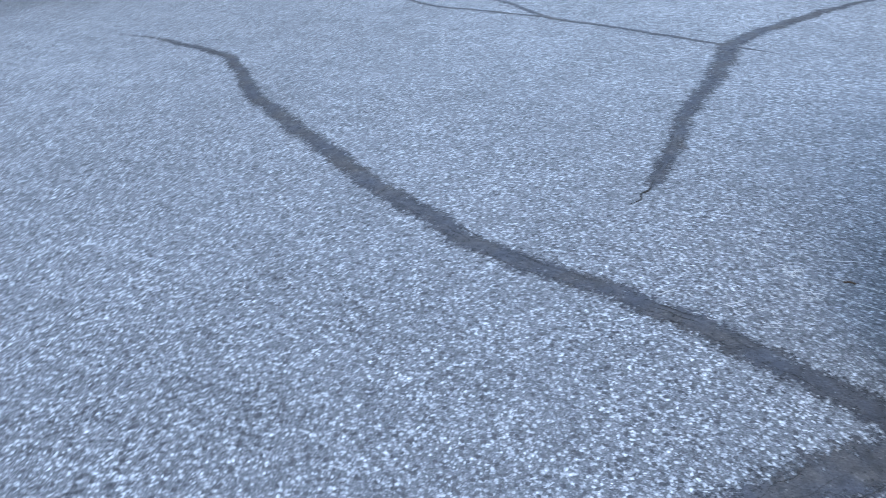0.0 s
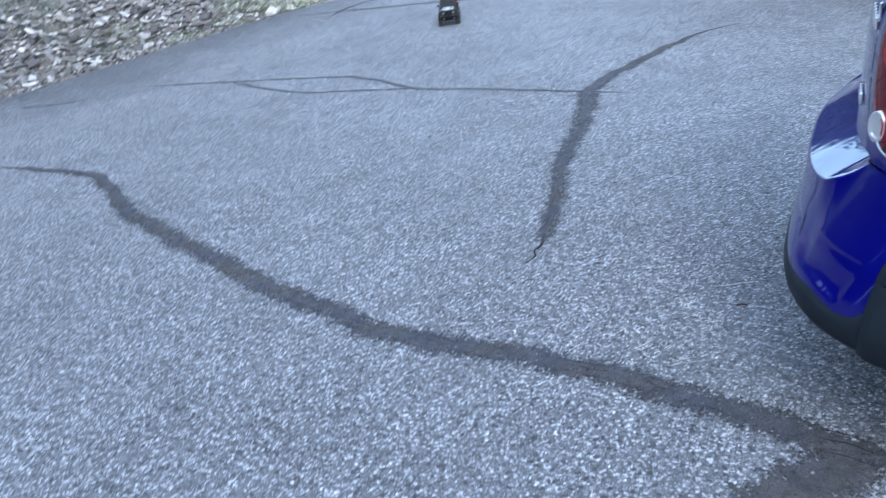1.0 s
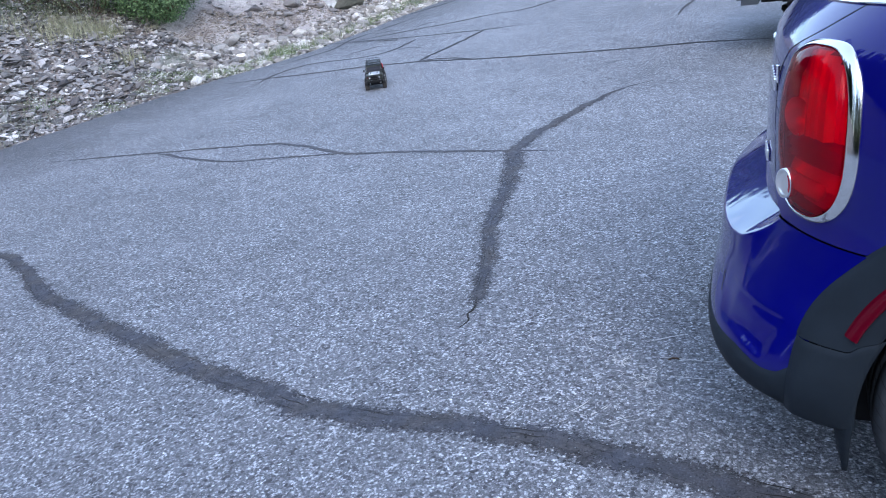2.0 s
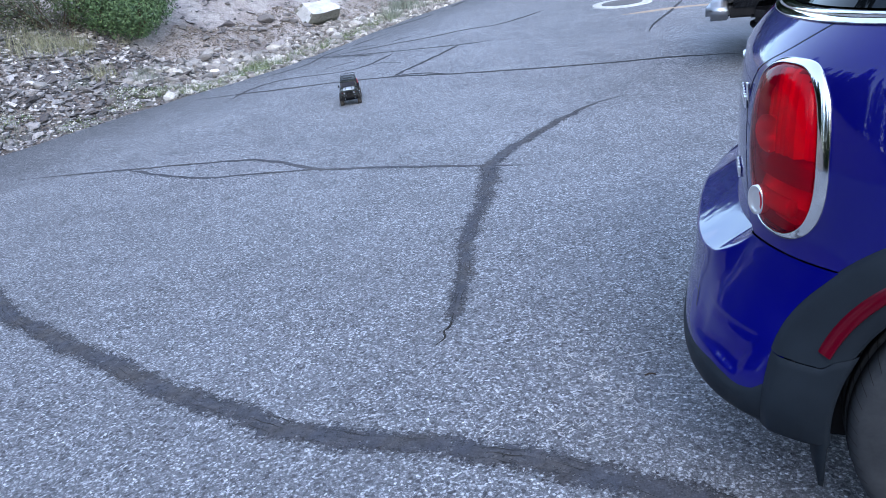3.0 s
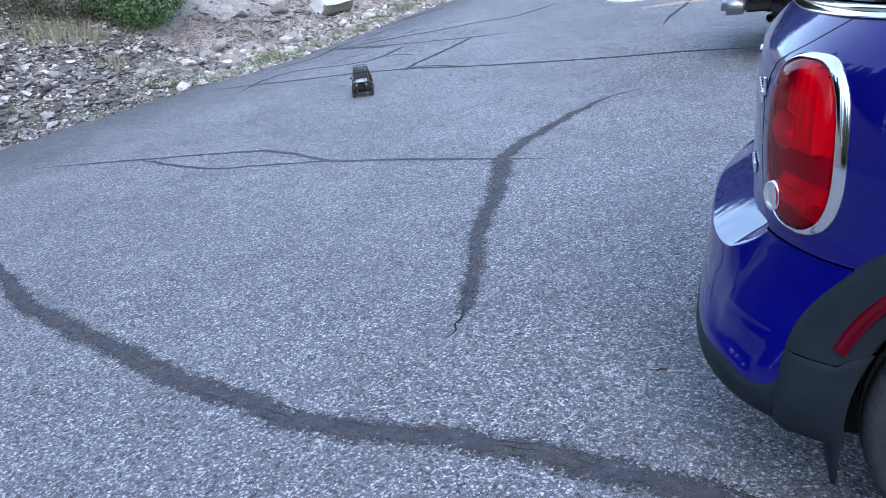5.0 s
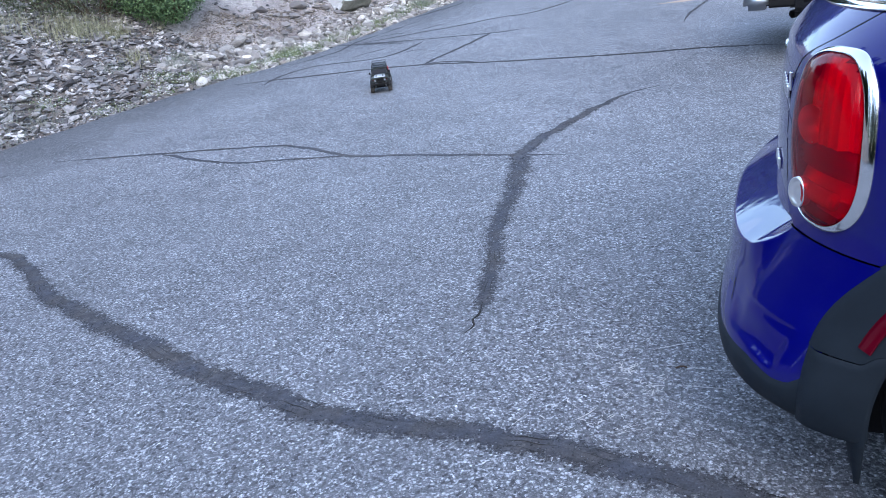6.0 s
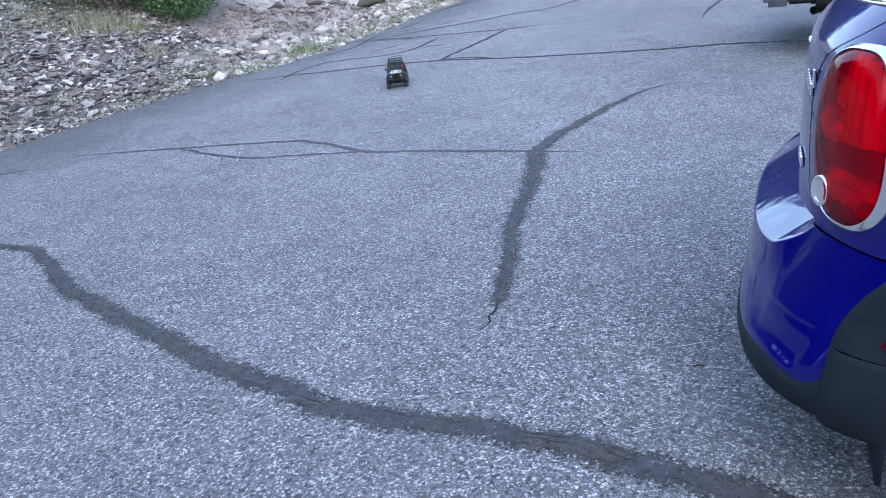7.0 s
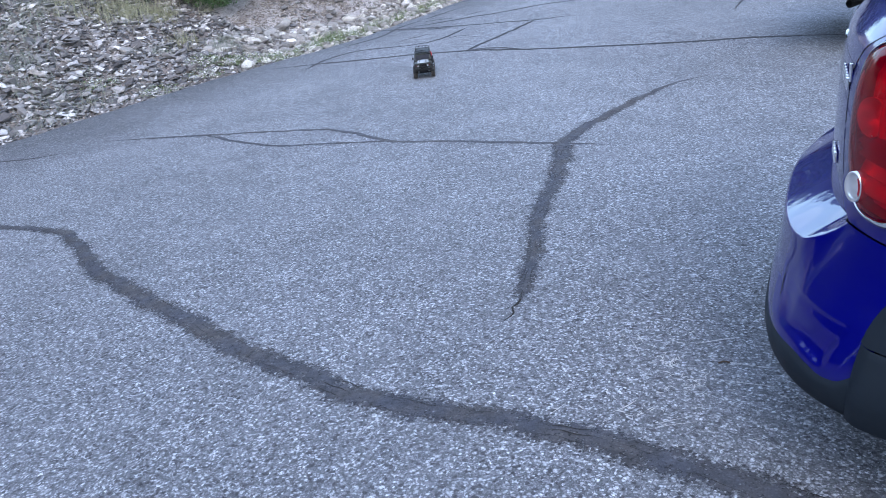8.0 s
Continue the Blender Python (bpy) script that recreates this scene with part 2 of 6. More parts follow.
def build_ground():
    # the road: rows run along its edge, columns across it
    along = [-v for v in axis(0, 19, 0.10, 1.03)][:0:-1] + axis(0, 12, 0.12, 1.0) + axis(12.2, 120, 0.3, 1.10)
    across = [0.0, 0.03] + axis(0.08, 17, 0.10, 1.04)
    verts = []
    for a in along:
        e = road_edge(a)
        for q in across:
            x, y = edge_place(a, e * math.exp(-q) - q)
            verts.append((x, y, min(road_height(x, y), 3.0) - (0.05 if q == 0 else 0.0) + (0.010 * noise.noise((x * 0.9, y * 0.9, 0)) if q > 0.4 else 0)))
    road = sheet("road", verts, [f[::-1] for f in grid_faces(len(along), len(across))], ASPHALT, smooth=True)
    tagged(road, "weathered grey asphalt with pale worn aggregate", "road", kind="structure")
    # the ground beyond the edge
    out = [-v for v in axis(0.6, 300, 0.6, 1.15)][::-1] + [-0.2] + axis(0, 9, 0.11, 1.012) + axis(9.4, 300, 0.5, 1.12)
    along = [-v for v in axis(0, 260, 0.14, 1.04)][:0:-1] + axis(0, 14, 0.14, 1.0) + axis(14.3, 260, 0.3, 1.10)
    verts = []
    for a in along:
        for q in out:
            x, y = edge_place(a, q)
            verts.append((x, y, bank_height(x, y)))
    land = sheet("ground", verts, grid_faces(len(along), len(out)), EARTH, smooth=True)
    tagged(land, "pale sandy earth bank rising beside the road", "ground", kind="structure")


def curve_points(points, step):
    """A smooth line through the points, one place every step metres."""
    pts = [Vector(p) for p in points]
    pts = [2 * pts[0] - pts[1]] + pts + [2 * pts[-1] - pts[-2]]
    dense = []
    for a, b, c, d in zip(pts, pts[1:], pts[2:], pts[3:]):
        n = max(2, int((c - b).length / step))
        for i in range(n):
            t = i / n
            dense.append(0.5 * (2 * b + (c - a) * t + (2 * a - 5 * b + 4 * c - d) * t * t + (3 * b - a - 3 * c + d) * t ** 3))
    return dense + [pts[-2]]


CRACK_DARK = material("open_crack", 0.95, 0.0, (0.018, 0.017, 0.016))


def crack(points, width, ends=(0.3, 0.3), step=0.009, rag=0.35, seed=0.0, mat=None, core=True, wear=0.0):
    """A band of filler over a crack: ragged edges, a slightly humped top, 3 mm proud of the asphalt."""
    line = curve_points(points, step)
    total, verts, faces, s = len(line) - 1, [], [], 0.0
    for i, p in enumerate(line):
        way = (line[min(i + 1, total)] - line[max(i - 1, 0)]).normalized()
        side = Vector((-way.y, way.x))
        s += (p - line[i - 1]).length if i else 0
        f = i / total
        w = width(f) if callable(width) else width
        w *= min(1.0, f / ends[0] if ends[0] else 1, (1 - f) / ends[1] if ends[1] else 1) * 0.9 + 0.1
        drift = 0.25 * w * noise.noise((s * 5, seed, 2))
        for k, sign in enumerate((-1.30, -0.60, 0, 0.60, 1.30) if step < 0.018 else (-0.90, -0.5, 0, 0.5, 0.90)):
            jag = 1 + rag * (0.55 * noise.noise((s * 9, seed + k * (k != 2), 5)) + 0.8 * noise.noise((s * 38, seed + k, 8)) + 0.9 * noise.noise((s * 95, seed + k, 3))) if k in (0, 4) else 1
            q = p + side * (sign * 0.5 * w * jag + drift)
            verts.append((q.x, q.y, road_height(q.x, q.y) + 0.010 * noise.noise((q.x * 0.9, q.y * 0.9, 0)) + (0.0035 if k in (1, 2, 3) else 0.0012)))
    faces = grid_faces(total + 1, 5)
    ob = sheet("crack_filler" if mat is None else "crack", verts, faces, mat or (FILLER if step < 0.025 else DARK_FILLER), smooth=True)
    worn = ob.data.attributes.new("worn", "FLOAT", "POINT")
    worn.data.foreach_set("value", [1.0, 0.36 + wear, 0.14 + wear, 0.36 + wear, 1.0] * (total + 1))
    if mat is not None:
        return tagged(ob, "thin open crack in the asphalt", "crack", "open cracks in the road", "structure")
    if step < 0.018 and core:
        # the open crack that wanders through the filler
        for track in (-0.30, 0.0, 0.28):
            verts, s = [], 0.0
            for i, p in enumerate(line):
                way = (line[min(i + 1, total)] - line[max(i - 1, 0)]).normalized()
                side = Vector((-way.y, way.x))
                s += (p - line[i - 1]).length if i else 0
                w = width(i / total) if callable(width) else width
                mid = p + side * w * (track + 0.26 * noise.noise((s * 3, seed + track, 12)) + 0.14 * noise.noise((s * 14, seed + track, 13)))
                half = 0.0021 * max(0.0, 0.10 - 0.4 * abs(track) + 1.6 * noise.noise((s * 6, seed + track, 14)))
                for e in (-half, half):
                    q = mid + side * e
                    verts.append((q.x, q.y, road_height(q.x, q.y) + 0.010 * noise.noise((q.x * 0.9, q.y * 0.9, 0)) + 0.0050))
            sheet("crack_line", verts, grid_faces(total + 1, 2), CRACK_DARK, ob, "thin open crack")
    return tagged(ob, "dark filler band sealing a crack in asphalt", "crack filler", "crack fillers in the road", "structure")


build_ground()
crack([(-2.30, 5.68), (-1.93, 5.47), (-1.61, 5.22), (-1.29, 4.94), (-1.08, 4.51), (-0.93, 4.10), (-0.73, 3.76), (-0.45, 3.31), (-0.20, 2.90), (-0.00, 2.62),
       (0.17, 2.39), (0.33, 2.21), (0.48, 2.09), (0.63, 1.98), (0.76, 1.86), (0.89, 1.75), (1.00, 1.62), (1.10, 1.51), (1.30, 1.25), (1.60, 0.90)], lambda f: 0.06 + 0.045 * min(1, f * 2.2), (0.12, 0.05), rag=0.5, seed=1.0, wear=0.06)
crack([(0.473, 0.852), (0.66, 1.03), (0.865, 1.13), (1.061, 1.22), (1.30, 1.27)], 0.15, (0.2, 0.1), rag=0.5, seed=14.0)
crack([(1.00, 2.78), (0.955, 2.69), (0.915, 2.65), (0.90, 2.60), (0.85, 2.56)], 0.008, (0.0, 0.4), 0.008, 0.8, 20.0, CRACK_DARK)
crack([(0.965, 2.70), (0.99, 2.76), (1.08, 2.94), (1.21, 3.22), (1.36, 3.59), (1.58, 3.99), (1.79, 4.38), (2.02, 4.88)], lambda f: 0.080 + 0.07 * f * f, (0.05, 0), rag=0.8, seed=2.0, wear=0.17)
crack([(1.95, 4.80), (2.06, 4.97), (2.37, 5.29), (2.76, 5.60), (3.17, 5.88), (3.57, 6.10), (3.93, 6.16)], lambda f: 0.12 - 0.05 * f, (0.04, 0.4), rag=0.5, seed=3.0)
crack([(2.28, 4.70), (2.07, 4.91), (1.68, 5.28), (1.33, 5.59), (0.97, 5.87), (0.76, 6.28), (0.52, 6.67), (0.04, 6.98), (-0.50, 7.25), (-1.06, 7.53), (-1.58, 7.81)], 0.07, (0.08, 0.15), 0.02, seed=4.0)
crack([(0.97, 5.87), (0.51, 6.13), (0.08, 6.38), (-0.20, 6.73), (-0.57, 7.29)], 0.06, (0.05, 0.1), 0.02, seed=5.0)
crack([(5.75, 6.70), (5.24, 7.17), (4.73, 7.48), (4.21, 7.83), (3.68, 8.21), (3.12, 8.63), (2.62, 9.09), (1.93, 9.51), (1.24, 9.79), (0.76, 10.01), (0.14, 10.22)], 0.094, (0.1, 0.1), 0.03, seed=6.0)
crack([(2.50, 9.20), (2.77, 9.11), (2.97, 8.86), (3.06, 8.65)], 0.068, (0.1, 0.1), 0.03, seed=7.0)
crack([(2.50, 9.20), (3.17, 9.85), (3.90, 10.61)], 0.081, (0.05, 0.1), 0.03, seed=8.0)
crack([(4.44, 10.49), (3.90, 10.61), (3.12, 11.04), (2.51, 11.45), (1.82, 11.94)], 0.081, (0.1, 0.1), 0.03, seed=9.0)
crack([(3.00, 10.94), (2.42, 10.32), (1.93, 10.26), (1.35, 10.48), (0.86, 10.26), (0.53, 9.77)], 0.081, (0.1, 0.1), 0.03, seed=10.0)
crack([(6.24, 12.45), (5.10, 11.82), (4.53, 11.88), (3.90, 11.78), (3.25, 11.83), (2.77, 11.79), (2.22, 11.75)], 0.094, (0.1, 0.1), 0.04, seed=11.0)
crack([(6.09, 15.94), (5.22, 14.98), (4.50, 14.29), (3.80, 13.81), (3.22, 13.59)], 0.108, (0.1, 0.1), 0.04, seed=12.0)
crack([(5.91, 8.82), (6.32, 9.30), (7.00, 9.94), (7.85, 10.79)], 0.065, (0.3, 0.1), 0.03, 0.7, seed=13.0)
for k, line in enumerate(([(2.59, 12.11), (2.82, 12.11), (3.07, 11.98)], [(2.51, 10.31), (2.71, 10.29), (2.87, 10.02)], [(2.44, 11.27), (2.59, 11.23), (2.70, 11.04)],
                          [(1.91, 10.70), (2.17, 10.80), (2.40, 10.87)], [(3.28, 12.07), (3.48, 12.18), (3.67, 12.24)])):
    crack(line, 0.025, (0.3, 0.4), 0.03, 0.7, 30.0 + k, CRACK_DARK)
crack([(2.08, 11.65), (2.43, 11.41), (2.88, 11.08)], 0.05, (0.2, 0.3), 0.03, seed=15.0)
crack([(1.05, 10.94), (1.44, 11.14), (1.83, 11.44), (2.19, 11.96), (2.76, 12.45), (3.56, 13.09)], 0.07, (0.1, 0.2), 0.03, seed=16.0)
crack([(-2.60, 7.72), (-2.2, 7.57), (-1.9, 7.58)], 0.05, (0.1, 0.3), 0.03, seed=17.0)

# ---- car materials ----
def paint_material(name, color):
    m = material(name, 0.45, 0.2, color, 1.0, 0.05)
    m.node_tree.nodes["Principled BSDF"].inputs["Coat IOR"].default_value = 1.46
    fleck = cells(m, 2500).outputs["Distance"]
    tone = ramp(m, fleck, [(0.0, tuple(c * 1.25 for c in color)), (0.6, tuple(c * 0.85 for c in color))])
    dust = ramp(m, noise_tex(m, 7, 6, 0.6), [(0.45, 0.0), (0.9, 0.02)])
    return surface(m, mix(m, dust, tone, (0.30, 0.29, 0.28)))


def plastic_material(name, color, rough=0.55, spec=0.25):
    m = material(name, rough, 0.0, color, 0.0, spec)
    tone = ramp(m, noise_tex(m, 5, 6, 0.65), [(0.3, tuple(c * 0.8 for c in color)), (0.75, tuple(c * 1.35 for c in color))])
    return surface(m, tone, ramp(m, noise_tex(m, 9, 5), [(0.3, rough - 0.08), (0.7, rough + 0.12)]), noise_tex(m, 900, 2), 0.25, 0.001)


def rubber_material(name, color, dusty):
    m = material(name, 0.8, 0.0, color, 0.0, 0.25)
    tone = ramp(m, noise_tex(m, 18, 6, 0.7), [(0.3, color), (0.75, dusty)])
    return surface(m, tone, None, noise_tex(m, 120, 4), 0.3, 0.002)


BLUE = paint_material("deep_blue_paint", (0.0010, 0.0016, 0.155))
BLACK_PAINT = paint_material("black_paint", (0.006, 0.006, 0.007))
CLADDING = plastic_material("black_cladding_plastic", (0.0125, 0.0185, 0.0260), 0.55, 0.18)
LINER = material("dark_liner", 0.9, 0.0, (0.006, 0.006, 0.007))
CHROME = material("chrome", 0.06, 1.0, (0.86, 0.87, 0.88))
SILVER = material("satin_silver", 0.38, 1.0, (0.50, 0.52, 0.55))
DARK_GLASS = material("dark_window_glass", 0.02, 0.0, (0.004, 0.005, 0.006), 0.0, 0.12)


def tinted_lens(name, color):
    """A thin moulded lens: tinted, clear, with a polished face."""
    m = material(name)
    clear, gloss, both = node(m, "ShaderNodeBsdfTransparent", Color=(*color, 1)), node(m, "ShaderNodeBsdfGlossy", Roughness=0.03), node(m, "ShaderNodeMixShader")
    wire(m, node(m, "ShaderNodeFresnel", IOR=1.26).outputs[0], both.inputs[0])
    haze, body = node(m, "ShaderNodeBsdfDiffuse", Color=(0.92, color[1], color[2], 1)), node(m, "ShaderNodeMixShader", Fac=0.13)
    wire(m, clear.outputs[0], body.inputs[1])
    wire(m, haze.outputs[0], body.inputs[2])
    wire(m, body.outputs[0], both.inputs[1])
    wire(m, gloss.outputs[0], both.inputs[2])
    wire(m, both.outputs[0], m.node_tree.nodes["Material Output"].inputs["Surface"])
    return m


LENS = tinted_lens("red_lens", (1.0, 0.0006, 0.045))
LAMP_SILVER = material("lamp_reflector", 0.3, 0.8, (0.88, 0.88, 0.89))
MARKER = material("red_reflector", 0.25, 0.0, (0.085, 0.0003, 0.008), 0.3, 0.1)
TYRE = rubber_material("tyre_rubber", (0.027, 0.032, 0.038), (0.055, 0.060, 0.066))
ALLOY = material("alloy", 0.3, 1.0, (0.55, 0.56, 0.58))
PALE = material("pale_lettering", 0.7, 0.0, (0.05, 0.05, 0.05))

# ---- the blue car ----
def table(z, rows):
    """A value read off a list of (place, value), along a smooth curve that does not overshoot."""
    if z <= rows[0][0]:
        return rows[0][1]
    for i in range(len(rows) - 1):
        (a, b), (c, d) = rows[i], rows[i + 1]
        if z <= c:
            h, slope = c - a, (d - b) / (c - a)
            before = (b - rows[i - 1][1]) / (a - rows[i - 1][0]) if i else slope
            after = (rows[i + 2][1] - d) / (rows[i + 2][0] - c) if i + 2 < len(rows) else slope
            m0 = 2 * before * slope / (before + slope) if before * slope > 0 else 0.0
            m1 = 2 * after * slope / (after + slope) if after * slope > 0 else 0.0
            t = (z - a) / h
            return (2 * t ** 3 - 3 * t * t + 1) * b + (t ** 3 - 2 * t * t + t) * h * m0 + (3 * t * t - 2 * t ** 3) * d + (t ** 3 - t * t) * h * m1
    return rows[-1][1]


# the car's skin by height: half width, where tail and nose end, how square the corners are
HALF = [(0.22, 0.82), (0.35, 0.852), (0.50, 0.862), (0.65, 0.862), (0.80, 0.85), (0.95, 0.825), (1.06, 0.80), (1.14, 0.775), (1.48, 0.695), (1.55, 0.61)]
REAR = [(0.22, 0.05), (0.30, 0.016), (0.35, 0.006), (0.385, 0.007), (0.415, 0.012), (0.45, 0.021), (0.50, 0.039), (0.55, 0.062), (0.60, 0.086), (0.642, 0.108), (0.68, 0.126), (0.72, 0.134), (0.85, 0.136),
        (1.0, 0.152), (1.06, 0.188), (1.1, 0.225), (1.14, 0.27), (1.48, 0.46), (1.55, 0.58)]
NOSE = [(0.22, 4.02), (0.30, 4.07), (0.45, 4.10), (0.60, 4.10), (0.75, 4.07), (0.86, 4.00), (0.93, 3.86), (0.99, 3.62), (1.05, 3.20), (1.14, 2.88), (1.48, 2.28), (1.55, 2.10)]
SQUARE = [(0.22, 4.2), (0.35, 4.2), (0.44, 3.55), (0.53, 2.95), (0.60, 2.7), (0.66, 2.6), (1.02, 2.6), (1.12, 2.3), (1.2, 2.3), (1.55, 2.8)]
CX = 0.62


def tail_skin(theta, z, out=0.0, rear=None):
    a, b, k = CX - (table(z, REAR) if rear is None else rear) + out, table(z, HALF) + out, 2 / table(z, SQUARE)
    return CX - a * max(0.0, math.cos(theta)) ** k, b * max(0.0, math.sin(theta)) ** k

AXLES, HUB, TYRE_R, ARCH_IN, ARCH_OUT = (0.69, 3.285), 0.325, 0.33, 0.368, 0.478


def side_skin(x, z, out=0.0):
    """Half width of the car at a length and a height."""
    b, n = table(z, HALF) + out, table(z, SQUARE)
    nose = table(z, NOSE)
    fx = min(3.35, nose - 0.55)
    if x < CX:
        f = (CX - x) / (CX - table(z, REAR) + out)
    elif x > fx:
        f = (x - fx) / (nose - fx + out)
    else:
        return b
    return b * max(0.0, 1 - min(1.0, f) ** n) ** (1 / n)


def nose_skin(theta, z, out=0.0):
    nose = table(z, NOSE)
    fx = min(3.35, nose - 0.55)
    k = 2 / table(z, SQUARE)
    return fx + (nose - fx + out) * max(0.0, math.cos(theta)) ** k, (table(z, HALF) + out) * max(0.0, math.sin(theta)) ** k


def arch_x(z, radius, axle, sign):
    return axle + sign * math.sqrt(max(0.0, radius ** 2 - (z - HUB) ** 2))


def arch_z(x, radius):
    return max((HUB + math.sqrt(radius ** 2 - (x - a) ** 2) for a in AXLES if abs(x - a) < radius), default=0.0)


def both_sides(name, rows, mat, parent, label="", smooth=True, sides=(-1, 1), hole=None):
    """A grid of (x, half width, z), laid on the right and on the left side, one part each."""
    nu, nv = len(rows), len(rows[0])
    made = []
    for sign in sides:
        verts = [(x, sign * w, z) for row in rows for x, w, z in row]
        faces = grid_faces(nu, nv)
        if hole:
            faces = [f for f in faces if not all(hole(verts[i]) for i in f)]
        made.append(sheet(name, verts, faces if sign < 0 else [f[::-1] for f in faces], mat, parent, label, smooth))
    return made


def whole_width(name, rows, mat, parent, label="", smooth=True):
    """A grid whose first column lies on the car's middle line, carried across to the other side in one part."""
    full = [[(x, w, z) for x, w, z in row] for row in rows[::-1]] + [[(x, -w, z) for x, w, z in row] for row in rows[1:]]
    verts = [v for row in full for v in row]
    return sheet(name, verts, grid_faces(len(full), len(full[0])), mat, parent, label, smooth)


def spread(a, b, n):
    return [a + (b - a) * i / (n - 1) for i in range(n)]


SEAM = [(0.60, 37.0), (0.641, 34.5), (0.655, 30.5), (0.70, 23.0), (0.80, 20.5), (0.93, 20.1), (1.0, 24.4), (1.063, 36.7), (1.122, 46.6)]
TRIM_LOW = [(0.0, 0.362), (13.0, 0.368), (30.0, 0.380), (40.0, 0.384), (46.0, 0.377), (53.0, 0.367), (59.0, 0.371), (63.0, 0.40), (66.5, 0.42)]


def tail_angle(x, z):
    n, a = table(z, SQUARE), CX - table(z, REAR)
    return math.degrees(math.acos(min(1.0, max(0.0, (CX - x) / a)) ** (n / 2)))


# where the rear bumper ends above, and where its shelf breaks, by the angle round the tail
FOOT = [(0.0, 0.622), (15.0, 0.624), (27.0, 0.633), (35.0, 0.643), (90.0, 0.6425)]
CREASE = [(0.0, 0.550), (18.0, 0.558), (26.0, 0.570), (29.5, 0.586), (32.5, 0.610), (35.0, 0.640), (90.0, 0.640)]


def ease(x):
    x = max(0.0, min(1.0, x))
    return x * x * (3 - 2 * x)


def dent(theta, z):
    """The pocket in the corner of the rear bumper: a lip below, a wall towards the wheel, fading out above."""
    low = table(min(theta, 66.0), TRIM_LOW) + 0.006
    fade = table(z, [(low, 0.0), (low + 0.008, 0.10), (low + 0.026, 0.90), (low + 0.036, 1.0), (0.462, 0.42), (0.476, 0.30), (0.484, 0.0)])
    return -0.006 * fade * ease((theta - 25) / 8) * ease((55.0 - theta) / 3.5)


def ledge(theta, z):
    """The rear bumper: upright below the crease, a sloping shelf from there up to the tailgate, which narrows to nothing at the corner."""
    bow = 0.022 * math.sin(radians(min(theta, 40) * 2.25)) ** 2 * ease((z - 0.39) / 0.12) * ease((35.0 - theta) / 9.0)
    if z < 0.45:
        return table(z, REAR) + bow
    zc, zf = table(theta, CREASE), table(theta, FOOT)
    part_way = ease((35.0 - theta) / 9.0)
    body, wall = table(min(z, zc), REAR), 0.021 + 0.006 * max(0.0, min(z, zc) - 0.45) / 0.1
    at_crease = body * (1 - part_way) + wall * part_way + bow
    if z <= zc:
        return at_crease
    f = (z - zc) / max(1e-4, zf - zc)
    return at_crease + (0.109 + 0.036 * part_way - at_crease) * f


def lathe(profile, n, centre, out_way):
    """Rings of (radius, offset) about a wheel's axle, which lies along y."""
    verts = []
    for i in range(n):
        c, s = math.cos(2 * math.pi * i / n), math.sin(2 * math.pi * i / n)
        for r, o in profile:
            verts.append((centre[0] + r * c, centre[1] + out_way * o, centre[2] + r * s))
    faces = grid_faces(n, len(profile), True)
    return verts, faces if out_way > 0 else [f[::-1] for f in faces]


